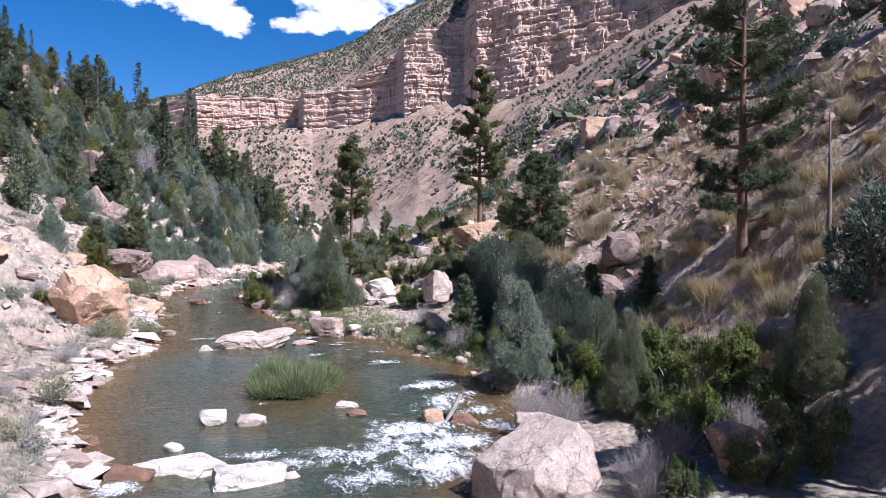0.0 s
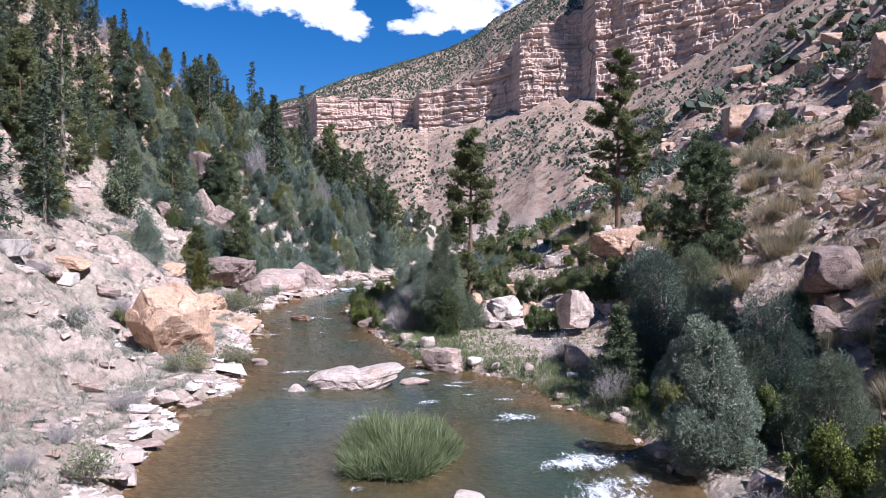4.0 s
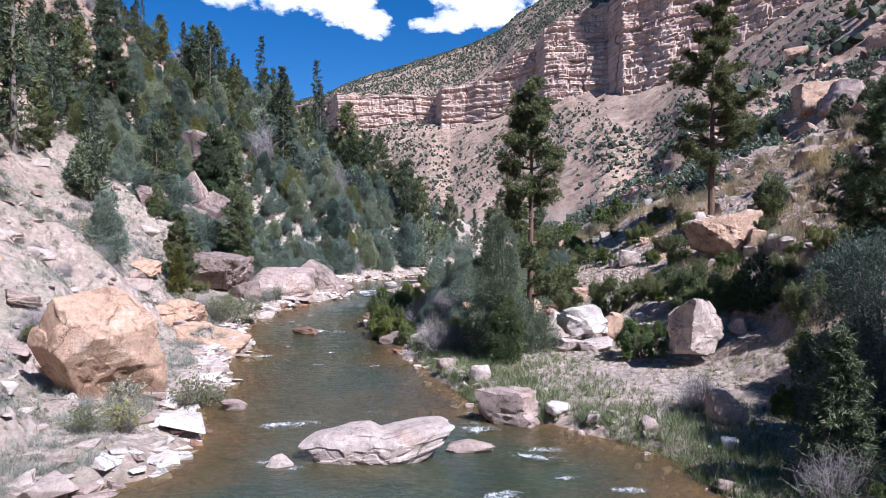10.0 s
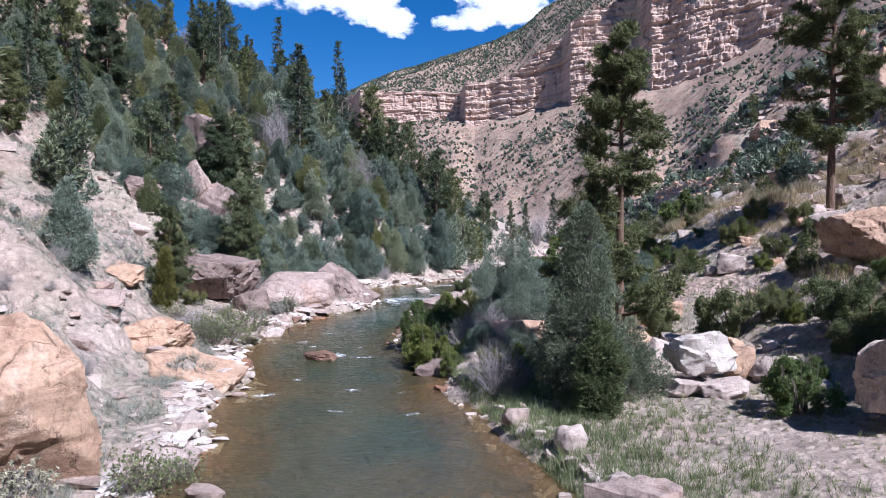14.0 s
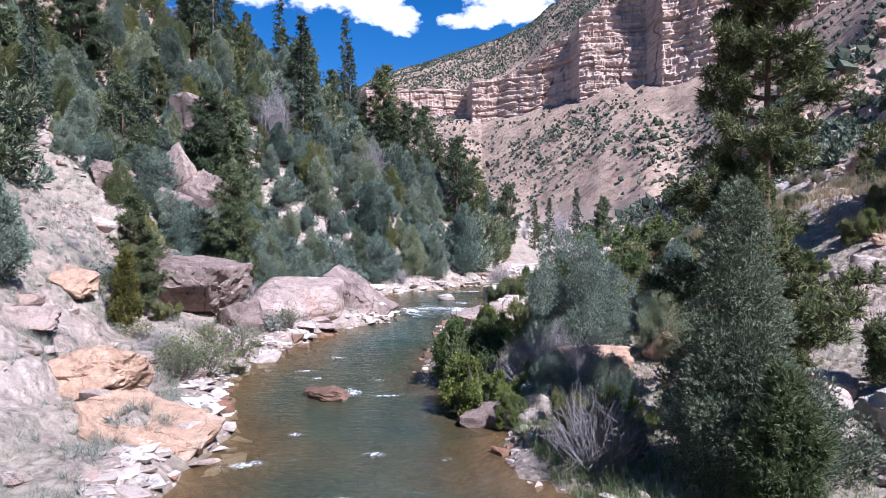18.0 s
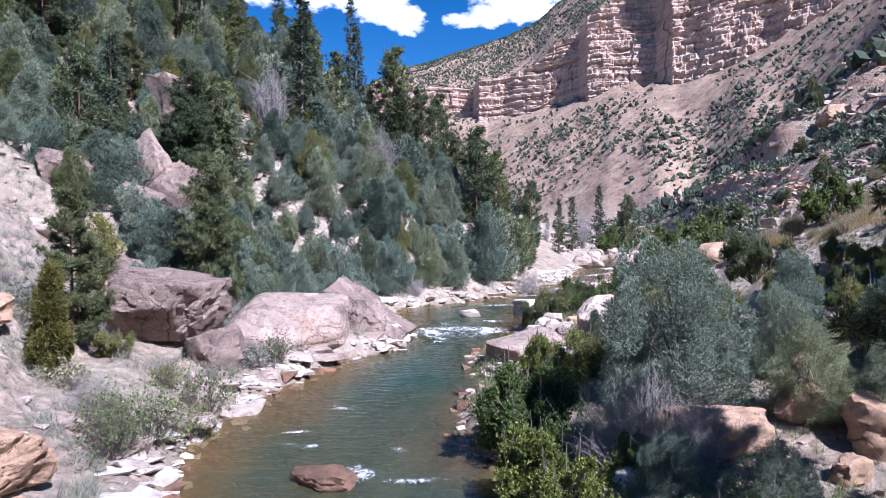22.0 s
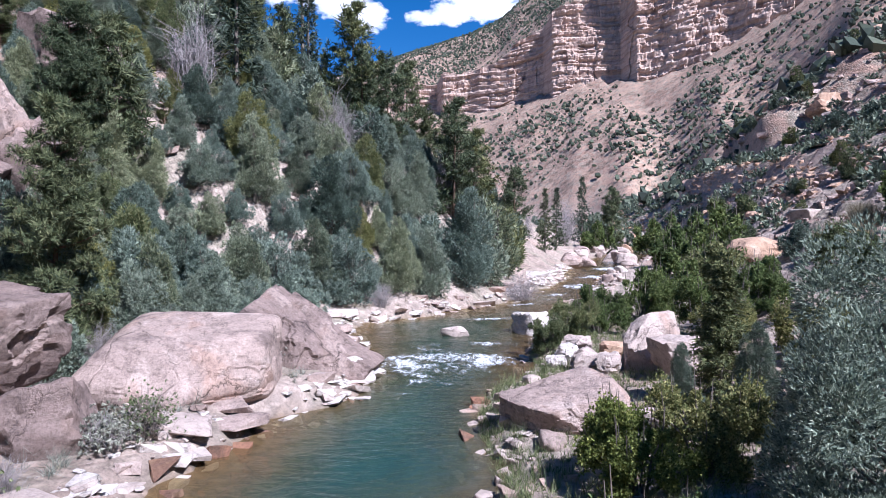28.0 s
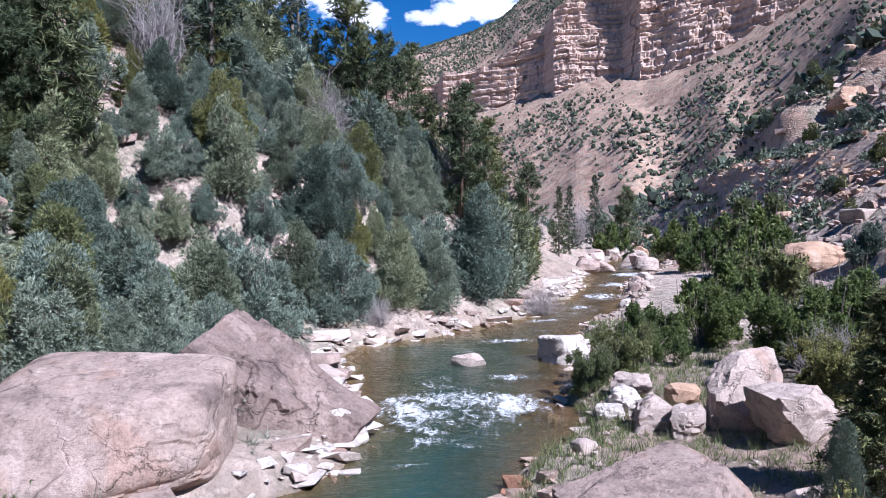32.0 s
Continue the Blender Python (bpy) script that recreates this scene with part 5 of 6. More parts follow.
bed_x = shore_left(bed_y) + (shore_right(bed_y) - shore_left(bed_y)) * bed_u
rubble("cobbles", "brown cobbles on the river bed", np.stack([bed_x, bed_y], 1), ROCK_BROWN, 19, 0.10, 0.6)


def tufts(name, label, spots, material, seed, low, high, each=14, width=0.02, spread=0.5):
    rng = np.random.default_rng(seed)
    at = np.column_stack([spots, ground(spots[:, 0], spots[:, 1]) - 0.02])
    n = len(at)
    v, f = blades(at, np.tile([0, 0, 1.0], (n, 1)), rng.uniform(low, high, n), width, rng, each, spread)
    return tagged(new(name, mesh_of(name, v, f, material)), label, "grass", kind="stuff")


tufts("dry_grass", "sparse dry grey tufts on the stony bank", spots_left(rng, 14500, 1.0, 20, 0, 70), SAGE, 21, 0.18, 0.50, 30, 0.010, 0.8)
tufts("dry_grass", "straw-coloured dry grass on the stony bank", spots_left(rng, 4600, 1.0, 24, 0, 84), GRASS_DRY, 22, 0.14, 0.38, 22, 0.010, 0.7)
tufts("dry_grass", "yellow dry grass on the slope", spots_right(rng, 8000, 10, 27, 8, 70), GRASS_DRY, 23, 0.3, 0.8, 26, 0.014, 0.5)
tufts("grass", "green grass on the river bench", np.stack([shore_right(t := rng.uniform(17, 74, 8000)) + 5.0 * rng.uniform(0.03, 1, 8000) ** 1.6, t], 1), GRASS_GREEN, 24, 0.12, 0.4, 14, 0.011, 0.4)
tufts("grass", "long green grass along the bench's shore", np.stack([shore_right(t := rng.uniform(19, 48, 1500)) + 2.6 * rng.uniform(0.05, 1, 1500) ** 1.4, t], 1), GRASS_GREEN, 27, 0.25, 0.6, 16, 0.012, 0.45)
tufts("grass", "thin dry grass on the gravel bench", spots_right(rng, 10000, -4, 10, 15, 66), LEAF_OLIVE, 25, 0.08, 0.26, 20, 0.010, 0.8)

islet = grass_clump("grass_islet", "green reedy grass islet in the river", 26, 3.7, 5.4, 1.0, GRASS_GREEN, 6500)
islet.matrix_world = pose(-0.9, 18.1, -1.0, 0, 0, 5)

# ---- trees and shrubs of the river banks ----
J1 = set_down(juniper("juniper_tree", "tall blue-green juniper on the river bench", 101, 6.2, 3.3, LEAF_JUNIPER, 2.6, bulge=0.85), 0.95, 37.4)
set_down(juniper("juniper_tree", "small bright green juniper against the tall one", 111, 2.7, 1.7, LEAF_OLIVE, 0.8), 0.85, 35.7)
J2 = set_down(juniper("juniper_tree", "big rounded silvery juniper beside the river", 102, 4.2, 4.2, LEAF_SILVER, 2.2, bulge=0.36, lobes=2.2), -0.5, 48.9)
A1 = set_down(juniper("juniper_tree", "broad blue-green juniper at the river's edge", 103, 5.7, 4.6, LEAF_JUNIPER, 2.2, bulge=0.7), 9.2, 25.0)
A2 = set_down(juniper("juniper_tree", "silvery grey-green juniper at the river's edge", 112, 4.4, 2.8, LEAF_SILVER, 1.6, bulge=0.42), 7.9, 16.0)
again(A1, 10.6, 22.6, 70, 0.8, label="dark shaded juniper behind the river's edge")
again(A1, 11.0, 26.8, 170, 0.75, label="dark juniper at the edge of the bench")
again(A1, 9.6, 18.4, 200, 0.62, label="dark shaded juniper behind the river's edge")
again(A2, 8.6, 21.2, 110, 0.6, label="low silvery juniper at the edge of the bench")
again(A1, 11.0, 18.4, 40, 0.8, label="dark shaded juniper behind the river's edge")
again(A1, 9.0, 20.4, 300, 0.5, label="dark shaded juniper behind the river's edge")
again(A1, 10.8, 15.2, 130, 0.6, label="dark shaded juniper behind the river's edge")
again(J1, 9.7, 10.2, 120, 0.6, label="narrow green juniper beside the bushes")
again(J1, 13.2, 5.8, 30, 0.62, label="shaded blue-green juniper on the bench", stretch=0.9)
again(A2, 3.6, 52.0, 30, 0.75, label="dark shaded juniper on the bench")
again(J2, 1.9, 47.2, 200, 0.55, label="low grey-green juniper on the bench")
again(J1, -1.8, 54.4, 10, 0.28, label="young blue-green juniper by the ledge")
again(J1, -0.9, 53.2, 130, 0.36, label="young blue-green juniper by the ledge")
again(A1, 0.6, 52.2, 200, 0.5, label="dense dark juniper above the pool")
again(J2, 2.6, 51.0, 77, 0.6, label="dense shaded juniper above the pool")
S1 = set_down(fir("spruce_tree", "small layered spruce at the river's edge", 113, 3.6, 2.0, 1.6, LEAF_PINE), 7.0, 22.6)
again(S1, -0.6, 55.6, 40, 0.85, label="thin young spruce above the pool")
again(S1, 12.5, 20.4, 90, 0.85, label="dark young fir among grey boulders")
again(S1, 13.9, 17.4, 200, 0.75, label="dark young fir among grey boulders")
again(S1, 9.4, 13.4, 200, 0.55, label="young pine among the bushes")
P1 = set_down(pine("pine_tree", "tall open ponderosa pine above the bench", 104, 14.0, 5.8, 1.1, bare=0.1, thin=1.5), 16.6, 14.8)
P3 = set_down(pine("pine_tree", "tall ponderosa pine on the rocky slope", 114, 13.0, 6.0, 1.0, bare=0.2, thin=1.9), 13.8, 50.1, z=6.6)
P4 = set_down(pine("pine_tree", "tall ponderosa pine behind the junipers", 115, 11.9, 5.2, 1.3, bare=0.06, thin=1.7), 2.4, 40.4)
P2 = set_down(pine("pine_tree", "young ponderosa pine on the slope", 105, 6.6, 4.6, 1.0, bare=0.10, thin=1.7), 13.3, 31.0)
B1 = set_down(bush("willow_bush", "leafy green willow bush at the water's edge", 116, 2.2, 2.4, LEAF_GREEN, 0.9, 0.05), -4.5, 46.4)
B3 = set_down(bush("willow_bush", "green willow bush along the river", 119, 2.3, 2.6, LEAF_GREEN, 0.22, 0.06), 7.6, 80.0)
B2 = set_down(bush("shrub", "olive green shrub on the bench", 117, 2.2, 2.6, LEAF_OLIVE, 0.9, 0.05), 6.5, 41.6)
B4 = set_down(bush("shrub", "grey-green shrub along the river", 120, 2.2, 2.5, LEAF_OLIVE, 0.22, 0.06), 9.6, 81.0)
for x, y, k, turn, other, label in ((5.9, 34.6, 0.75, 40, 0, "bright green bush between pale boulders"), (-4.0, 43.8, 0.95, 80, 0, "dark green bush overhanging the water"), (12.0, 11.4, 1.25, 10, 0, "wide green thicket on the bench"),
                                   (10.4, 12.6, 1.1, 120, 0, "wide green thicket on the bench"), (12.6, 9.4, 1.1, 200, 0, "wide green thicket on the bench"), (9.2, 12.6, 0.9, 300, 0, "bright green bush at the river's edge"),
                                   (-2.4, 44.6, 0.5, 20, 0, "low green bush at the water's edge"), (-0.6, 40.8, 0.6, 60, 0, "dark green bush beside the tall juniper"), (-1.6, 41.6, 0.55, 160, 1, "olive bush beside the tall juniper"), (-0.9, 39.4, 0.5, 220, 1, "olive bush beside the tall juniper"), (-3.4, 51.4, 0.8, 60, 0, "green bush beside the ledge"), (-2.2, 52.0, 0.8, 100, 1, "olive bush beside the ledge"),
                                   (9.6, 35.6, 0.8, 30, 1, "olive shrub at the foot of the slope"), (8.6, 38.4, 0.9, 70, 1, "olive shrub at the foot of the slope"), (12.5, 69.5, 1.2, 0, 0, "round green shrub on the slope"),
                                   (-3.2, 63.6, 0.6, 44, 1, "pale willow bush on the low bank"), (-2.2, 65.0, 0.75, 90, 1, "pale willow bush on the low bank"), (-1.0, 66.4, 0.9, 15, 0, "green willow bush on the low bank"),
                                   (2.5, 64.6, 1.1, 140, 0, "dense green thicket on the bench"), (4.4, 66.6, 1.2, 200, 0, "dense green thicket on the bench"), (0.9, 67.8, 1.0, 260, 0, "dense green thicket on the bench"),
                                   (6.4, 63.0, 1.1, 320, 1, "grey-green thicket on the bench"), (3.2, 72.4, 1.1, 0, 0, "green thicket along the river"), (6.2, 74.6, 1.2, 50, 1, "green thicket along the river"),
                                   (1.4, 60.8, 0.8, 50, 1, "grey-green shrub by the bank boulders"), (3.0, 58.6, 0.9, 150, 1, "grey-green shrub by the bank boulders"), (11.8, 89.0, 1.9, 80, 0, "large round green tree-like shrub"),
                                   (8.8, 84.2, 1.3, 80, 0, "green thicket along the river"), (10.6, 96.0, 1.4, 10, 0, "green thicket along the river"), (14.5, 103, 1.8, 10, 0, "green thicket along the river"),
                                   (13.5, 112, 1.7, 210, 0, "green thicket at the far bend"), (17.5, 118, 1.9, 110, 0, "green thicket at the far bend"), (20.5, 110, 1.9, 310, 1, "grey-green thicket at the far bend"), (10.0, 122, 1.6, 30, 0, "green thicket at the far bend"),
                                   (-8.4, 5.4, 0.8, 0, 1, "olive shrub on the near bank"), (-8.9, 8.4, 0.9, 90, 1, "olive shrub on the near bank"),
                                   (-14.6, 31.4, 0.5, 0, 1, "grey-green shrub on the bank"), (-16.0, 50.6, 0.42, 0, 1, "small dark shrub on the flat boulder")):
    far = y > 68
    again((B4 if far else B2) if other else (B3 if far else B1), x, y, turn, k, label=label)
# unseen pines right of the view, added to cast shade on the near bench
for x, y, k in ((15.4, -1.6, 1.3), (13.8, -6.0, 1.3)):
    shade = pine("pine_tree", "unseen dense pine added to shade the bench", 170 + int(x), 8.0 * k, 5.2 * k, 0.3, bare=0.05, thin=1.6)
    set_down(shade, x, y)
for x, y, k, turn, other in ((10.2, 5.6, 0.7, 10, 0), (11.6, 4.0, 0.8, 80, 1), (9.0, 6.2, 0.55, 140, 1), (12.4, 6.8, 0.8, 200, 0), (8.4, 11.2, 0.6, 20, 1), (10.6, 9.6, 0.8, 60, 0), (9.8, 3.0, 0.6, 300, 1), (8.0, 3.0, 0.45, 30, 0),
                             (8.2, 16.0, 0.6, 0, 0), (8.4, 19.6, 0.7, 110, 1), (7.4, 21.8, 0.55, 210, 0), (9.6, 22.2, 0.8, 310, 1), (8.6, 24.8, 0.6, 50, 0), (11.6, 21.0, 0.9, 150, 1), (9.4, 29.0, 0.6, 250, 1), (8.2, 27.6, 0.45, 350, 0)):
    again(B2 if other else B1, x, y, turn, k, label="dark shaded green bush on the bench")
# junipers mostly beyond the right edge, added for their cast shadows
for x, y, k in ((17.5, 3.0, 1.0), (18.5, -1.5, 1.1), (21.5, 1.0, 1.2), (16.0, -4.5, 0.9), (16.2, 7.4, 0.8)):
    shade = juniper("juniper_tree", "mostly unseen blue-green juniper added to shade the bench", 150 + int(x), 5.0 * k, 4.0 * k, LEAF_JUNIPER, 0.14, bulge=0.5)
    set_down(shade, x, y)
for x, y, k, turn, label in ((-0.8, 42.0, 0.36, 70, "low shaded grey-green juniper"), (3.4, 46.2, 0.42, 20, "grey-green juniper on the bench"), (4.6, 48.8, 0.5, 200, "grey-green juniper on the bench"), (-2.2, 43.0, 0.33, 250, "low shaded grey-green juniper")):
    again(J2, x, y, turn, 1.15 * k, label=label)
for x, y, k, turn, other, label in ((4.6, 44.4, 0.7, 230, 1, "olive shrub on the bench"), (-3.2, 42.4, 0.45, 30, 0, "green bush at the water's edge"), (5.4, 51.2, 0.8, 90, 1, "olive shrub on the bench"), (2.4, 56.2, 0.7, 190, 1, "olive shrub on the bench"), (5.0, 55.6, 0.9, 10, 1, "dark olive shrub on the bench"),
                                   (8.8, 37.2, 0.6, 50, 1, "olive shrub below the slope"), (10.6, 32.0, 0.8, 50, 1, "olive shrub below the slope"), (10.0, 28.6, 0.9, 150, 1, "olive shrub below the slope"), (11.4, 25.6, 0.9, 250, 1, "olive shrub below the slope"), (10.2, 16.6, 0.9, 0, 0, "green bush on the shaded bench"), (10.8, 18.8, 0.9, 90, 1, "olive bush on the shaded bench"), (11.0, 8.0, 0.8, 200, 0, "green bush on the shaded bench")):
    again(B2 if other else B1, x, y, turn, k, label=label)
for x, y, w, h in ((1.9, 47.4, 1.5, 1.1), (2.8, 45.4, 1.9, 1.3), (3.0, 50.0, 1.2, 0.9), (4.4, 46.6, 1.4, 1.1), (1.4, 44.2, 0.8, 0.6), (3.6, 43.4, 1.2, 0.9), (5.6, 45.8, 0.9, 0.7)):
    boulder("boulder", "tan sandstone rock between the bench junipers", x, y, (w, 0.8 * w, h), ROCK_ORANGE, int(300 + 10 * x), turn=33 * x, sink=0.15, level=4)
bench = np.random.default_rng(41)
count = 0
while count < 46:
    x, y = bench.uniform(4.5, 16), bench.uniform(29, 60)
    if x > 9 + 0.1 * (60 - y) + 3 or (x - 7.4) ** 2 + (y - 33) ** 2 < 3 or (x - 4.2) ** 2 + (y - 37.4) ** 2 < 4:
        continue
    if y < 36 and x < 8.5:
        continue
    again(B2 if count % 3 else B1, x, y, bench.uniform(0, 360), bench.uniform(0.25, 0.6), label="low olive shrub at the foot of the slope" if count % 3 else "low green shrub at the foot of the slope")
    count += 1
for n in range(34):
    x, y, w = bench.uniform(3.0, 13.0), bench.uniform(34, 50), bench.uniform(0.45, 1.3)
    boulder("boulder", "tan angular rock fallen to the foot of the slope", x, y, (w, 0.8 * w, w * bench.uniform(0.5, 0.8)), ROCK_PALE if n % 3 else ROCK_ORANGE, 700 + n, turn=bench.uniform(0, 360), sink=0.15, level=3, facets=7, group="fallen rocks")
for n, (x, y, w) in enumerate(((-2.2, 54.6, 1.3), (-2.0, 54.2, 1.1), (-1.8, 55.0, 1.2), (-2.4, 53.9, 0.9))):
    slab = tagged(new("rock", mesh_of("rock", *shard(760 + n, (w, 0.7 * w, 0.16 * w)), ROCK_PALE, True)), "thin layered sandstone slab beside the ledge boulder", "rock", "loose rocks")
    slab.matrix_world = pose(x, y, float(ground(x, y)) + 0.10 * n - 0.03, 4, -8, 40 * n)
W1 = set_down(brush("willow_shrub", "loose pale green shrub on the shore", 165, 1.5, 1.5, 110, BARK_GREY, LEAF_PALE, 0.007), -12.9, 46.4)
for x, y, k in ((-12.6, 48.8, 0.95), (-13.0, 44.8, 0.8), (-12.4, 47.6, 0.7), (-13.6, 45.6, 0.8), (-8.6, 14.6, 0.8), (-9.5, 30.8, 0.9), (-9.1, 31.8, 0.7), (-9.6, 26.2, 0.7), (-10.2, 25.4, 0.6), (-14.0, 49.6, 0.6), (-12.2, 53.6, 0.7)):
    again(W1, x, y, 50 * y, k)
T1 = set_down(brush("dead_brush", "tangle of bare grey twigs on the bank", 118, 2.0, 2.2), -1.6, 38.8)
for x, y, k, label in ((6.9, 11.0, 0.9, "bare grey brush above the rapids"), (7.3, 9.2, 0.8, "bare grey brush above the rapids"), (-2.9, 45.0, 0.75, "bare grey brush in front of the junipers"), (-2.0, 46.0, 0.95, "bare grey brush in front of the junipers"), (-0.9, 45.4, 0.8, "bare grey brush in front of the junipers"), (-1.6, 44.2, 0.8, "bare grey brush in front of the junipers"),
                       (5.9, 28.4, 0.7, "pale bare brush on the bench"), (8.6, 4.8, 0.7, "purplish bare brush beside the big boulder"), (7.2, 3.4, 0.7, "purplish bare brush beside the big boulder"), (11.2, 6.0, 0.7, "bare brush in the shade"),
                       (-8.2, 3.6, 0.9, "pale bare brush on the near bank"), (-9.2, 5.0, 1.0, "pale bare brush on the near bank"), (-8.6, 2.0, 1.0, "pale bare brush on the near bank"), (6.6, 22.2, 0.8, "bare twigs at the water's edge"),
                       (-13.0, 57.6, 0.8, "grey brush on top of the huge boulder"), (-13.6, 62.4, 0.9, "grey brush behind the boulders"), (-13.8, 58.6, 0.7, "mauve-grey brush behind the boulders"), (-15.2, 57.8, 0.7, "mauve-grey brush behind the boulders"), (-12.4, 61.4, 0.6, "mauve-grey brush behind the boulders"), (-14.6, 46.8, 0.6, "grey brush on the bank"), (-15.0, 31.8, 0.6, "grey sage on the bank"), (4.6, 38.8, 0.5, "bare brush by the white boulder"),
                       (2.2, 62.6, 0.8, "bare grey brush among the bushes"), (5.4, 68.8, 0.9, "bare grey brush among the bushes"), (-9.4, 71.8, 0.6, "grey brush on the shore"), (-2.6, 79.0, 1.0, "dark bare brush on the shore")):
    again(T1, x, y, 61 * x, k, label=label)

# ---- the wooded left slope ----
FA = fir("fir_tree", "dark narrow fir on the wooded slope", 131, 10, 3.6, 0.2)
FB = fir("fir_tree", "slender open spruce standing above the wood", 132, 12, 3.2, 0.25, LEAF_FIR, 0.8)
FC = pine("pine_tree", "dark full pine on the wooded slope", 133, 8.5, 4.6, 0.15, bare=0.08)
FD = pine("pine_tree", "open green pine on the wooded slope", 134, 7.0, 4.0, 0.15, LEAF_PINE, bare=0.1)
DA = juniper("pinyon_tree", "dark green pinyon on the wooded slope", 135, 4.6, 3.2, LEAF_JUNIPER, 0.07, bulge=0.5)
DB = juniper("juniper_tree", "rounded silvery juniper near the river", 136, 3.3, 2.7, LEAF_SILVER, 0.07, bulge=0.34)
DC = juniper("juniper_tree", "conical grey-green juniper near the river", 137, 4.6, 2.4, LEAF_SILVER, 0.07, bulge=0.6)
DD = juniper("pinyon_tree", "olive green pinyon on the slope", 138, 4.0, 2.6, LEAF_OLIVE, 0.07, bulge=0.5)
NB = juniper("juniper_tree", "rounded silvery juniper near the boulders", 236, 3.3, 2.8, LEAF_SILVER, 0.8, bulge=0.36, lobes=2.2)
NC = juniper("juniper_tree", "pointed grey-green juniper near the river", 237, 4.6, 2.6, LEAF_SILVER, 0.8, bulge=0.7, lobes=2.0)
ND = juniper("pinyon_tree", "olive green pinyon near the boulders", 238, 4.0, 2.6, LEAF_OLIVE, 0.8, bulge=0.6, lobes=2.0)
NE = juniper("juniper_tree", "dark green juniper near the boulders", 239, 4.2, 2.8, LEAF_JUNIPER, 0.8, bulge=0.55, lobes=2.0)
DE = brush("dead_tree", "grey leafless tree on the wooded slope", 139, 5.0, 2.2, 110, TWIG_GREY, None, 0.022)
P5 = set_down(pine("pine_tree", "green full-crowned pine on the wooded slope", 243, 7.4, 4.4, 1.0, bare=0.08), -21.2, 68.4)
set_down(FA, -17.6, 78.6)
set_down(FB, -25.5, 101)
set_down(FC, -12.6, 86.6)
set_down(FD, -20.4, 70.2)
set_down(DA, -23.6, 52.6)
again(NC, -18.4, 43.8, 20, 0.85, label="conical blue-green juniper on the open bank")
set_down(NB, -10.7, 71.8)
set_down(NC, -7.4, 74.4, size=0.75)
set_down(ND, -19.4, 56.4, size=0.8)
set_down(juniper("pinyon_tree", "thin yellowing young conifer on the open bank", 240, 3.2, 0.85, LEAF_GOLD, 0.6, bulge=0.5), -16.4, 48.2)
again(P5, -17.2, 50.6, 80, 0.6, label="slim green pine on the open bank")
again(P5, -16.0, 57.6, 10, 0.85, label="green full-crowned pine behind the boulders")
set_down(NE, -15.4, 64.8, size=0.9)
set_down(DB, -20.8, 82)
set_down(DC, -16.8, 84)
set_down(DD, -14.8, 88)
set_down(DE, -19.0, 76.0)
for ob, x, y, k in ((NB, -14.7, 59.2, 0.75), (NB, -16.0, 57.0, 0.75), (NC, -13.7, 60.4, 0.5), (NB, -17.4, 55.6, 0.65), (NE, -16.4, 62.4, 0.8), (NB, -18.6, 58.6, 0.85), (NC, -8.8, 73.6, 0.78), (NC, -5.5, 77.6, 1.15), (DC, -4.6, 79.8, 1.0), (NB, -13.2, 69.2, 1.05), (NC, -14.4, 67.6, 0.85), (NC, -13.5, 61.6, 0.7), (NB, -15.2, 60.6, 0.95), (NB, -16.4, 58.4, 0.9), (NE, -18.3, 68.2, 0.7),
                    (DA, -23.4, 53.0, 0.9), (ND, -16.8, 64.0, 1.0), (NE, -17.6, 65.6, 0.9), (FC, -22.6, 60.5, 0.7), (NC, -12.2, 60.6, 0.35), (FA, -16.2, 91, 0.85), (FB, -17.0, 93, 0.9), (FC, -9.4, 90.0, 0.8),
                    (NB, -17.8, 61.4, 1.0), (NE, -19.2, 63.4, 0.8), (DA, -3.6, 84.0, 1.0), (DD, -2.8, 88.0, 1.0), (FC, -1.6, 95, 0.7), (FA, 1.6, 102, 0.55), (FC, 13.0, 128, 0.9), (FA, 9.0, 126, 0.8), (FA, 4.0, 112, 0.6), (FB, -27.8, 117, 1.12), (FC, -14.9, 107.4, 0.75), (DE, -12.6, 80, 0.9), (DE, -7.0, 86, 0.8), (DE, 6.0, 120, 1.1)):
    again(ob, x, y, 47 * x + 13 * y, k)
rng = np.random.default_rng(7)
placed = []
tries = 0
while len(placed) < 700 and tries < 14000:
    tries += 1
    y = rng.uniform(18, 150)
    d = 3.5 + 90 * rng.uniform() ** 1.25
    x = float(shore_left(y)) - d
    if y < 56 and d < 10.5 or d < 5 or 38 < y < 64 and d < 16 and rng.uniform() < 0.92:
        continue
    if vnoise(x * 0.10, y * 0.10, 0, 77) < -0.35 - 0.3 * (y > 90) or any((x - a) ** 2 + (y - b) ** 2 < 4.5 for a, b in placed):
        continue
    placed.append((x, y))
    k = rng.uniform()
    if d < 14 and y > 66:
        ob = DA if k < 0.3 else DB if k < 0.55 else DC if k < 0.75 else DD if k < 0.9 else DE
    else:
        ob = FA if k < 0.26 else FB if k < 0.33 else FC if k < 0.55 else FD if k < 0.70 else DA if k < 0.86 else DD if k < 0.94 else DE
    if y < 80 and d < 22 and ob not in (DE, FA, FB):
        ob = {DA: NE, DB: NB, DC: NC, DD: ND, FC: P5, FD: P5}[ob]
    again(ob, x, y, rng.uniform(0, 360), rng.uniform(0.6, 1.15) * (1 - 0.4 * float(smooth(64, 84, y))) * (0.58 if d < 20 and y > 54 else 1))

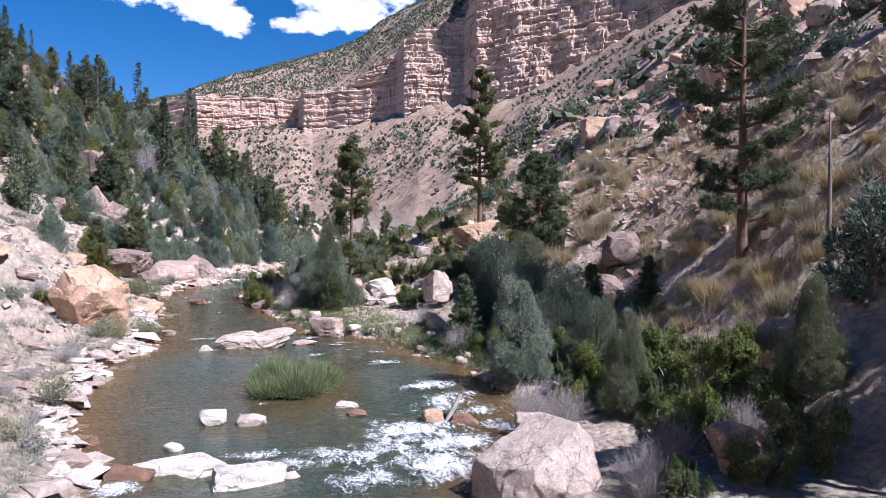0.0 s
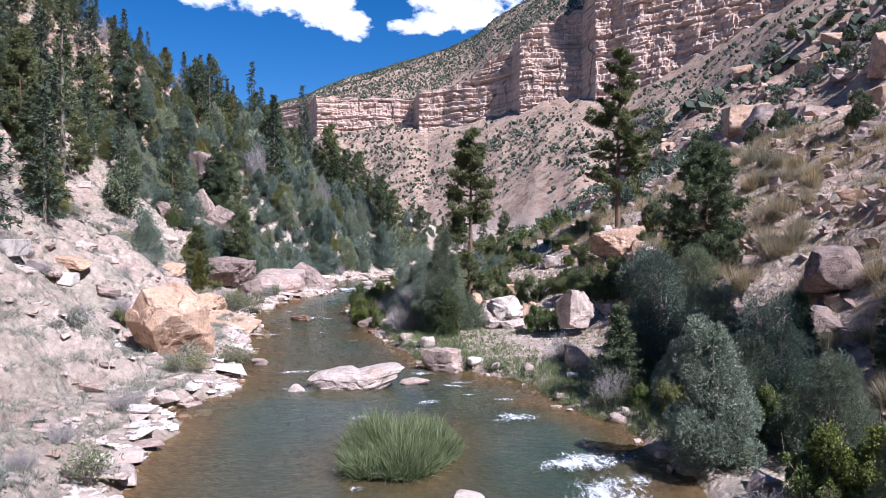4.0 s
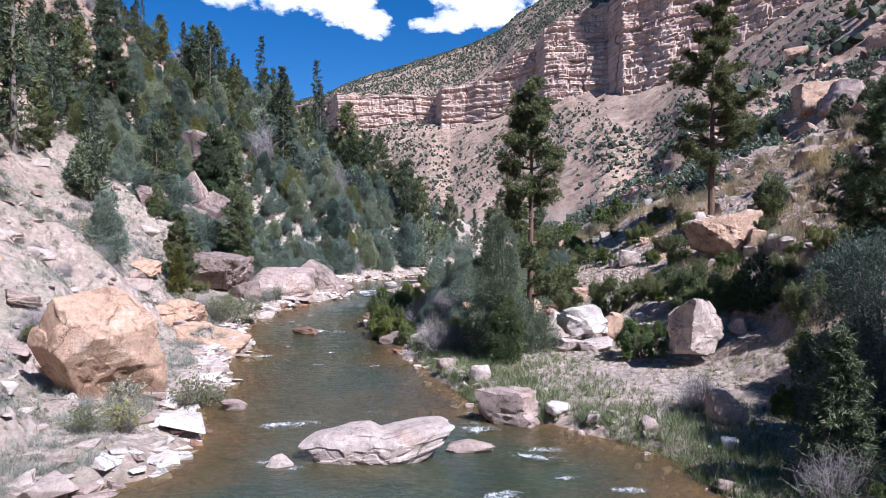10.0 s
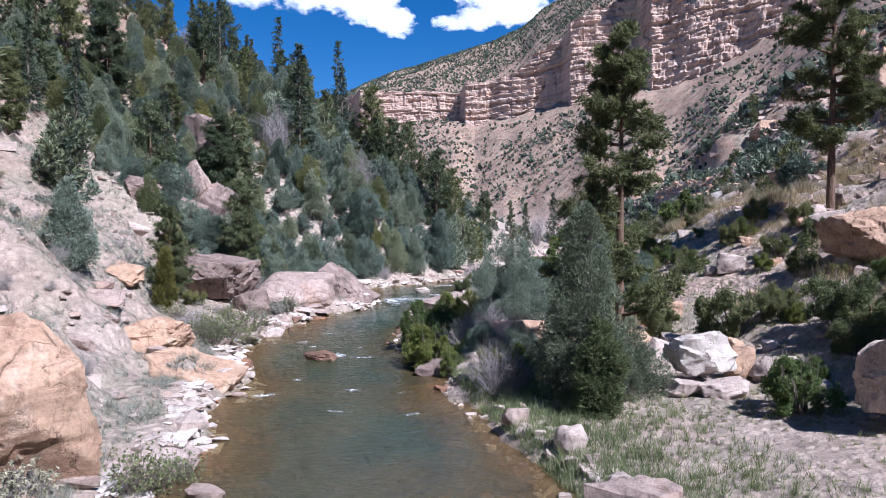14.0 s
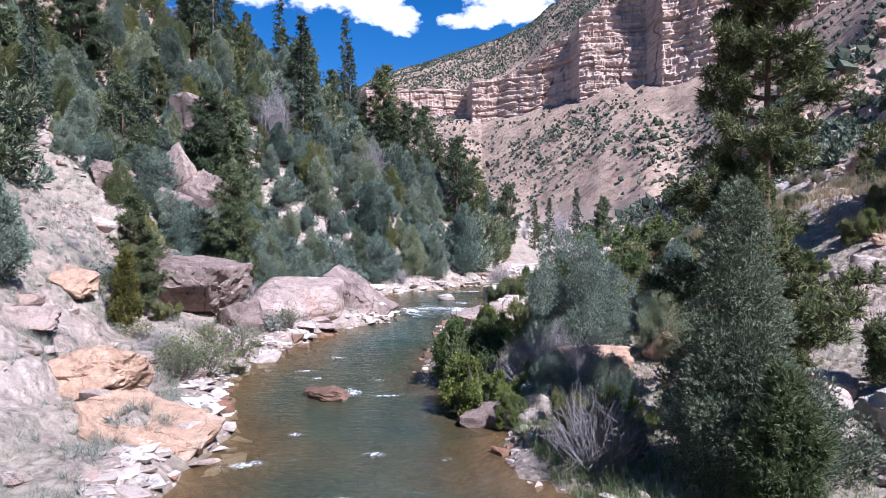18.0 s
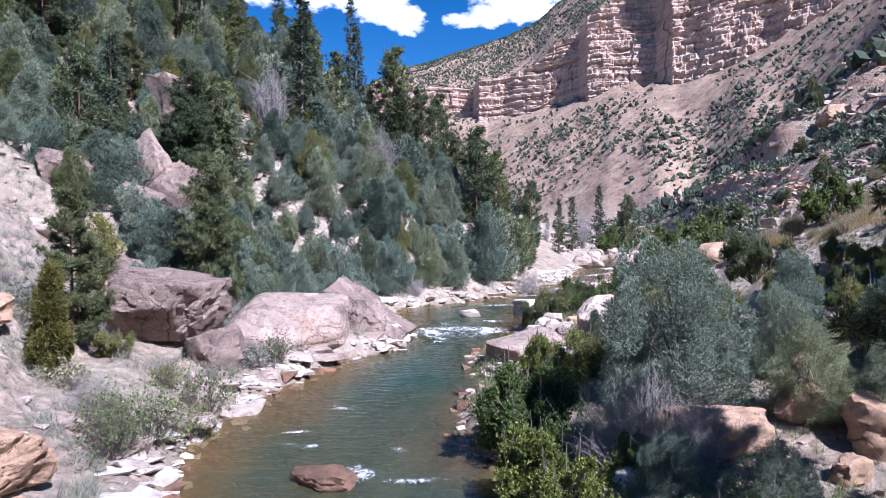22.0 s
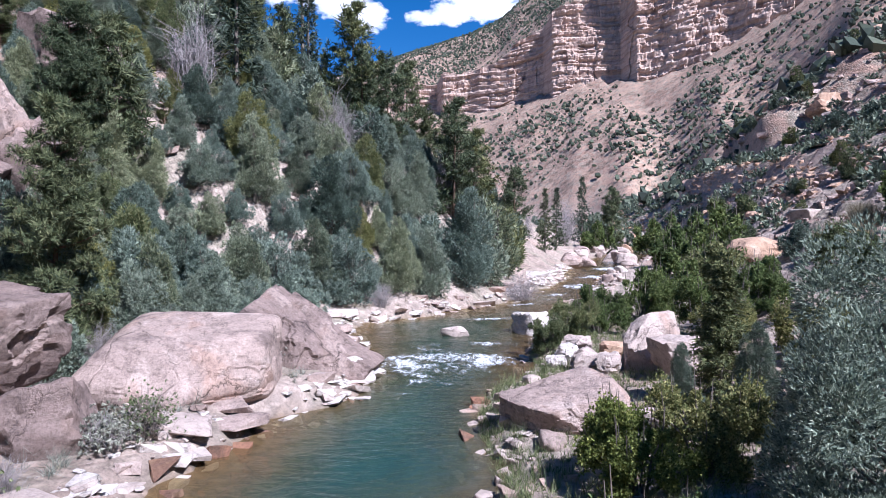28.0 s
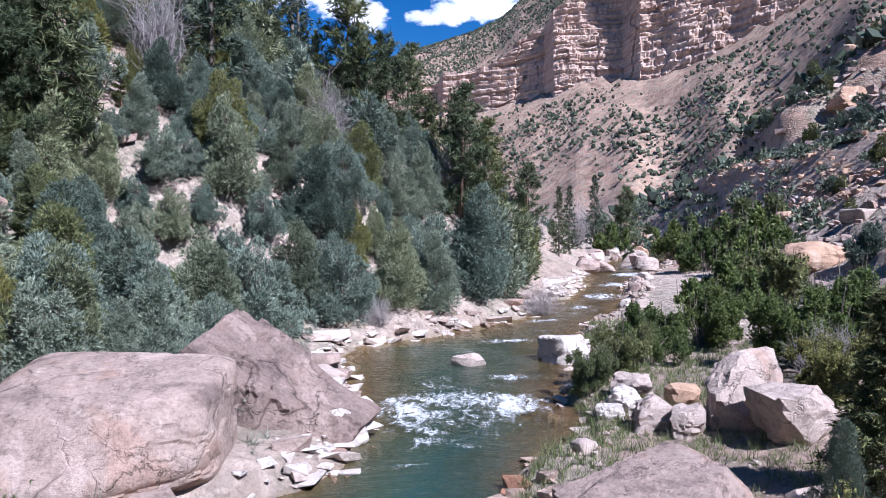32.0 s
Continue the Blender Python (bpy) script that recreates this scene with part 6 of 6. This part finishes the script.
more = 0
while more < 150:
    y = rng.uniform(58, 96)
    d = rng.uniform(3.2, 26)
    x = float(shore_left(y)) - d
    if y < 62 and d < 5.5 or any((x - a) ** 2 + (y - b) ** 2 < 2.2 for a, b in placed):
        continue
    placed.append((x, y))
    k = rng.uniform()
    near = y < 80
    ob = (NB if near else DB) if k < 0.27 else (NC if near else DC) if k < 0.4 else (ND if near else DD) if k < 0.68 else (NE if near else DA) if k < 0.88 else P5 if near else FC
    again(ob, x, y, rng.uniform(0, 360), rng.uniform(0.45, 0.9) * (0.6 if ob is P5 else 1))
    more += 1
more = 0
while more < 250:
    y = rng.uniform(24, 100)
    d = rng.uniform(11, 62)
    x = float(shore_left(y)) - d
    if y < 64 and d < 17 or any((x - a) ** 2 + (y - b) ** 2 < 4.0 for a, b in placed):
        continue
    placed.append((x, y))
    k = rng.uniform()
    again(FA if k < 0.35 - 0.15 * (y < 60) else (P5 if d < 20 else FC) if k < 0.6 else FD if k < 0.72 else (NE if d < 20 else DA) if k < 0.9 else DE, x, y, rng.uniform(0, 360), rng.uniform(0.55, 1.1) * (1 - 0.4 * float(smooth(64, 84, y))) * (0.58 if d < 20 and y > 54 else 1))
    more += 1

more = 0
while more < 75:
    y = rng.uniform(64, 90)
    d = rng.uniform(6, 26)
    x = float(shore_left(y)) - d
    if any((x - a) ** 2 + (y - b) ** 2 < 1.6 for a, b in placed):
        continue
    placed.append((x, y))
    k = rng.uniform()
    again(NB if k < 0.35 else NC if k < 0.6 else ND if k < 0.75 else NE, x, y, rng.uniform(0, 360), rng.uniform(0.5, 0.95))
    more += 1

more = 0
while more < 90:
    y = rng.uniform(60, 84)
    x = float(shore_left(y)) - rng.uniform(5, 18)
    if any((x - a) ** 2 + (y - b) ** 2 < 1.0 for a, b in placed):
        continue
    placed.append((x, y))
    k = rng.uniform()
    again(NB if k < 0.45 else NC if k < 0.65 else ND if k < 0.75 else NE, x, y, rng.uniform(0, 360), rng.uniform(0.3, 0.55), label="small grey-green juniper on the wooded slope")
    more += 1

# ---- shrubs on the right slope, below and above the road ----
RA = juniper("juniper_shrub", "round dark juniper shrub on the rocky slope", 141, 2.4, 2.6, LEAF_JUNIPER, 0.09, bulge=0.34)
RB = juniper("juniper_shrub", "olive juniper shrub on the rocky slope", 142, 3.0, 2.6, LEAF_PINE, 0.09, bulge=0.4)
set_down(RA, 17.5, 62)
set_down(RB, 20.5, 70)
count = 0
while count < 290:
    y = rng.uniform(34, 190)
    x = rng.uniform(9, 27) if count < 26 else rng.uniform(36, 140)
    if vnoise(x * 0.06, y * 0.06, 0, 78) < 0.0 - 0.25 * (x > 40):
        continue
    again(RA if rng.uniform() < 0.5 else RB, x, y, rng.uniform(0, 360), rng.uniform(0.35, 0.75) if x < 30 else rng.uniform(0.5, 1.2))
    count += 1

# outcrops of bedrock on the right slope
rocks = np.random.default_rng(23)
count = 0
while count < 64:
    y = rocks.uniform(26, 175)
    x = rocks.uniform(13, 25) if count < 22 else rocks.uniform(35, 95)
    if count >= 22 and x > 0.75 * y + 10:
        continue
    w = rocks.uniform(1.2, 3.0) if x < 30 else rocks.uniform(2.5, 7.0)
    boulder("rock_outcrop", "jagged red-brown bedrock outcrop on the dry slope", x, y, (w, w * rocks.uniform(0.6, 0.9), w * rocks.uniform(0.45, 0.85)), ROCK_ORANGE if count % 3 else ROCK_PINK, 340 + count, turn=rocks.uniform(0, 360), sink=0.3, tilt=(rocks.uniform(-15, 15), rocks.uniform(-15, 15)), level=4, facets=7, group="slope outcrops")
    count += 1

# far trees and bushes on the mesa slopes
n = 120000
a, r = rng.uniform(-22, 62, n), np.sqrt(rng.uniform(140**2, 1150**2, n))
x, y = -4 + r * np.sin(np.radians(a)), 25 + r * np.cos(np.radians(a))
z = ground(x, y, False)
front = cliff_range(a) - r
keep = (np.abs(front + 3) > 16) & (z > 9) & (vnoise(x * 0.018, y * 0.018, 0, 79) + 0.4 * vnoise(x * 0.07, y * 0.07, 0, 80) > rng.uniform(-0.75, 0.5, n) - 0.35 * (front < -10))


def lumps(spots, low, high, seed, base=0.35):
    """Far bushes: small uneven clumps, all in one mesh."""
    rng = np.random.default_rng(seed)
    n = len(spots)
    ball = np.array([(1, 0, 0), (-0.5, 0.87, 0), (-0.5, -0.87, 0), (0.3, 0.5, 0.8), (-0.6, 0, 0.8), (0.3, -0.5, 0.8), (0, 0, -0.6)], float)
    faces = np.array([(0, 1, 3), (1, 4, 3), (1, 2, 4), (2, 5, 4), (2, 0, 5), (0, 3, 5), (3, 4, 5), (1, 0, 6), (2, 1, 6), (0, 2, 6)])
    size = low + (high - low) * rng.uniform(0, 1, n) ** 1.6
    v = ball[None] * (1 + 0.33 * rng.normal(size=(n, len(ball), 1))) * (size[:, None, None] * np.array([0.5, 0.5, 0.55]))
    v = v + np.column_stack([spots, ground(spots[:, 0], spots[:, 1]) + base * size])[:, None]
    f = faces[None] + (np.arange(n) * len(ball))[:, None, None]
    return v.reshape(-1, 3), f.reshape(-1, 3)


v, f = lumps(np.stack([x, y], 1)[keep], 1.0, 3.4, 90)
tagged(new("far_woods", mesh_of("far_woods", v, f, LEAF_FAR, True)), "scattered dark junipers and pinyons on the far mesa slopes", "trees", kind="stuff")
spots = np.stack([rng.uniform(35, 150, 5200), rng.uniform(40, 330, 5200)], 1)
spots = np.concatenate([spots, np.stack([rng.uniform(17, 36, 320), rng.uniform(80, 200, 320)], 1)])
thick = vnoise(spots[:, 0] * 0.05, spots[:, 1] * 0.05, 0, 92) + 0.5 * vnoise(spots[:, 0] * 0.2, spots[:, 1] * 0.2, 0, 93)
spots = spots[thick > rng.uniform(-0.5, 0.7, len(spots))]
base = ground(spots[:, 0], spots[:, 1])
m = 46
size = 0.5 + 1.1 * rng.uniform(0, 1, len(spots)) ** 1.5
o = rng.normal(size=(len(spots), m, 3))
o /= np.linalg.norm(o, axis=2)[..., None]
o[..., 2] = np.abs(o[..., 2])
at = np.column_stack([spots, base])[:, None] + o * (size[:, None, None] * rng.uniform(0.5, 1.1, (len(spots), m, 1)))
v, f = blades(at.reshape(-1, 3), o.reshape(-1, 3), np.repeat(size * 0.42, m), np.repeat(size * 0.22, m), rng, 4, 0.5)
tagged(new("hillside_shrubs", mesh_of("hillside_shrubs", v, f, LEAF_JUNIPER)), "dense dark shrubs scattered over the hill above the road", "shrubs", kind="stuff")

# grey sagebrush on the left bank, bunches of yellow grass on the right slope
SB = brush("sagebrush", "low grey sagebrush on the stony bank", 160, 0.75, 1.0, 90, TWIG_GREY, SAGE, 0.006)
SC = brush("sagebrush", "low mauve-grey bare brush on the stony bank", 161, 0.65, 0.9, 120, TWIG_GREY, None, 0.006)
set_down(SB, -14.4, 34.0)
set_down(SC, -13.8, 36.4)
rng = np.random.default_rng(31)
count = 0
while count < 190:
    y = rng.uniform(4, 66)
    x = float(shore_left(y)) - rng.uniform(0.8, 15)
    if vnoise(x * 0.3, y * 0.3, 0, 65) < -0.1:
        continue
    again(SB if rng.uniform() < 0.55 else SC, x, y, rng.uniform(0, 360), rng.uniform(0.45, 1.1))
    count += 1
YB = tagged(new("bunchgrass"), "tall yellow bunchgrass on the rocky slope", "grass")
p = rng.normal(size=(260, 3)) * np.array([0.10, 0.10, 0])
v, f = blades(p, p * 2.2 + np.array([0, 0, 1.0]), rng.uniform(0.4, 0.85, 260), 0.012, rng, 5, 0.28)
part("blade_tuft", mesh_of("blade_tuft", v, f, GRASS_DRY), YB)
p = p[:60]
v, f = blades(p, np.tile([0, 0, 0.4], (60, 1)), 0.28, 0.016, rng, 5, 0.8)
part("dead_base", mesh_of("dead_base", v, f, SAGE), YB)
set_down(YB, 13.0, 30.0)
count = 0
while count < 240:
    y = rng.uniform(8, 76)
    x = rng.uniform(9.5, 27)
    if vnoise(x * 0.16, y * 0.16, 0, 66) < -0.15 or x < float(shore_right(y)) + 3:
        continue
    again(YB, x, y, rng.uniform(0, 360), rng.uniform(0.6, 1.5))
    count += 1

# ---- small things ----
log = tagged(new("fallen_log", mesh_of("fallen_log", *tube([(0, 0, 0), (0.9, 0.1, 0.12), (1.9, 0.05, 0.10), (2.9, 0.2, 0.16)], [0.13, 0.12, 0.10, 0.05], 10), WOOD_GREY)), "weathered grey log lying on the stony bank", "log")
log.matrix_world = pose(-14.3, 31.6, float(ground(-13.0, 31.6)) + 0.12, 0, 4, 4)
plank = tagged(new("driftwood_plank", mesh_of("driftwood_plank", *tube([(0, 0, 0), (0.3, 0, 0.55), (0.55, 0.05, 1.0)], [0.09, 0.08, 0.06], 6), WOOD_GREY)), "pale driftwood stick propped in the rapids", "driftwood")
plank.matrix_world = pose(4.3, 12.5, -1.45)
trunk = tagged(new("dead_tree", mesh_of("dead_trunk", *tube([(0, 0, -0.2), (0.05, 0, 2.4), (0.1, 0.1, 4.8)], [0.09, 0.07, 0.02], 7), BARK_GREY)), "thin bare dead trunk beside the tall pine", "dead tree")
trunk.matrix_world = pose(17.2, 10.6, float(ground(17.2, 10.6)))
post = tagged(new("marker_post"), "white roadside marker post with a crossbar", "post")
part("pole", mesh_of("pole", *tube([(0, 0, -0.2), (0, 0, 1.6)], [0.05, 0.05], 6), ROCK_WHITE), post)
part("crossbar", mesh_of("crossbar", *tube([(-0.3, 0, 1.35), (0.3, 0, 1.35)], [0.04, 0.04], 6), ROCK_WHITE), post)
post.matrix_world = pose(27.8, 55.5, float(ground(27.8, 55.5)))
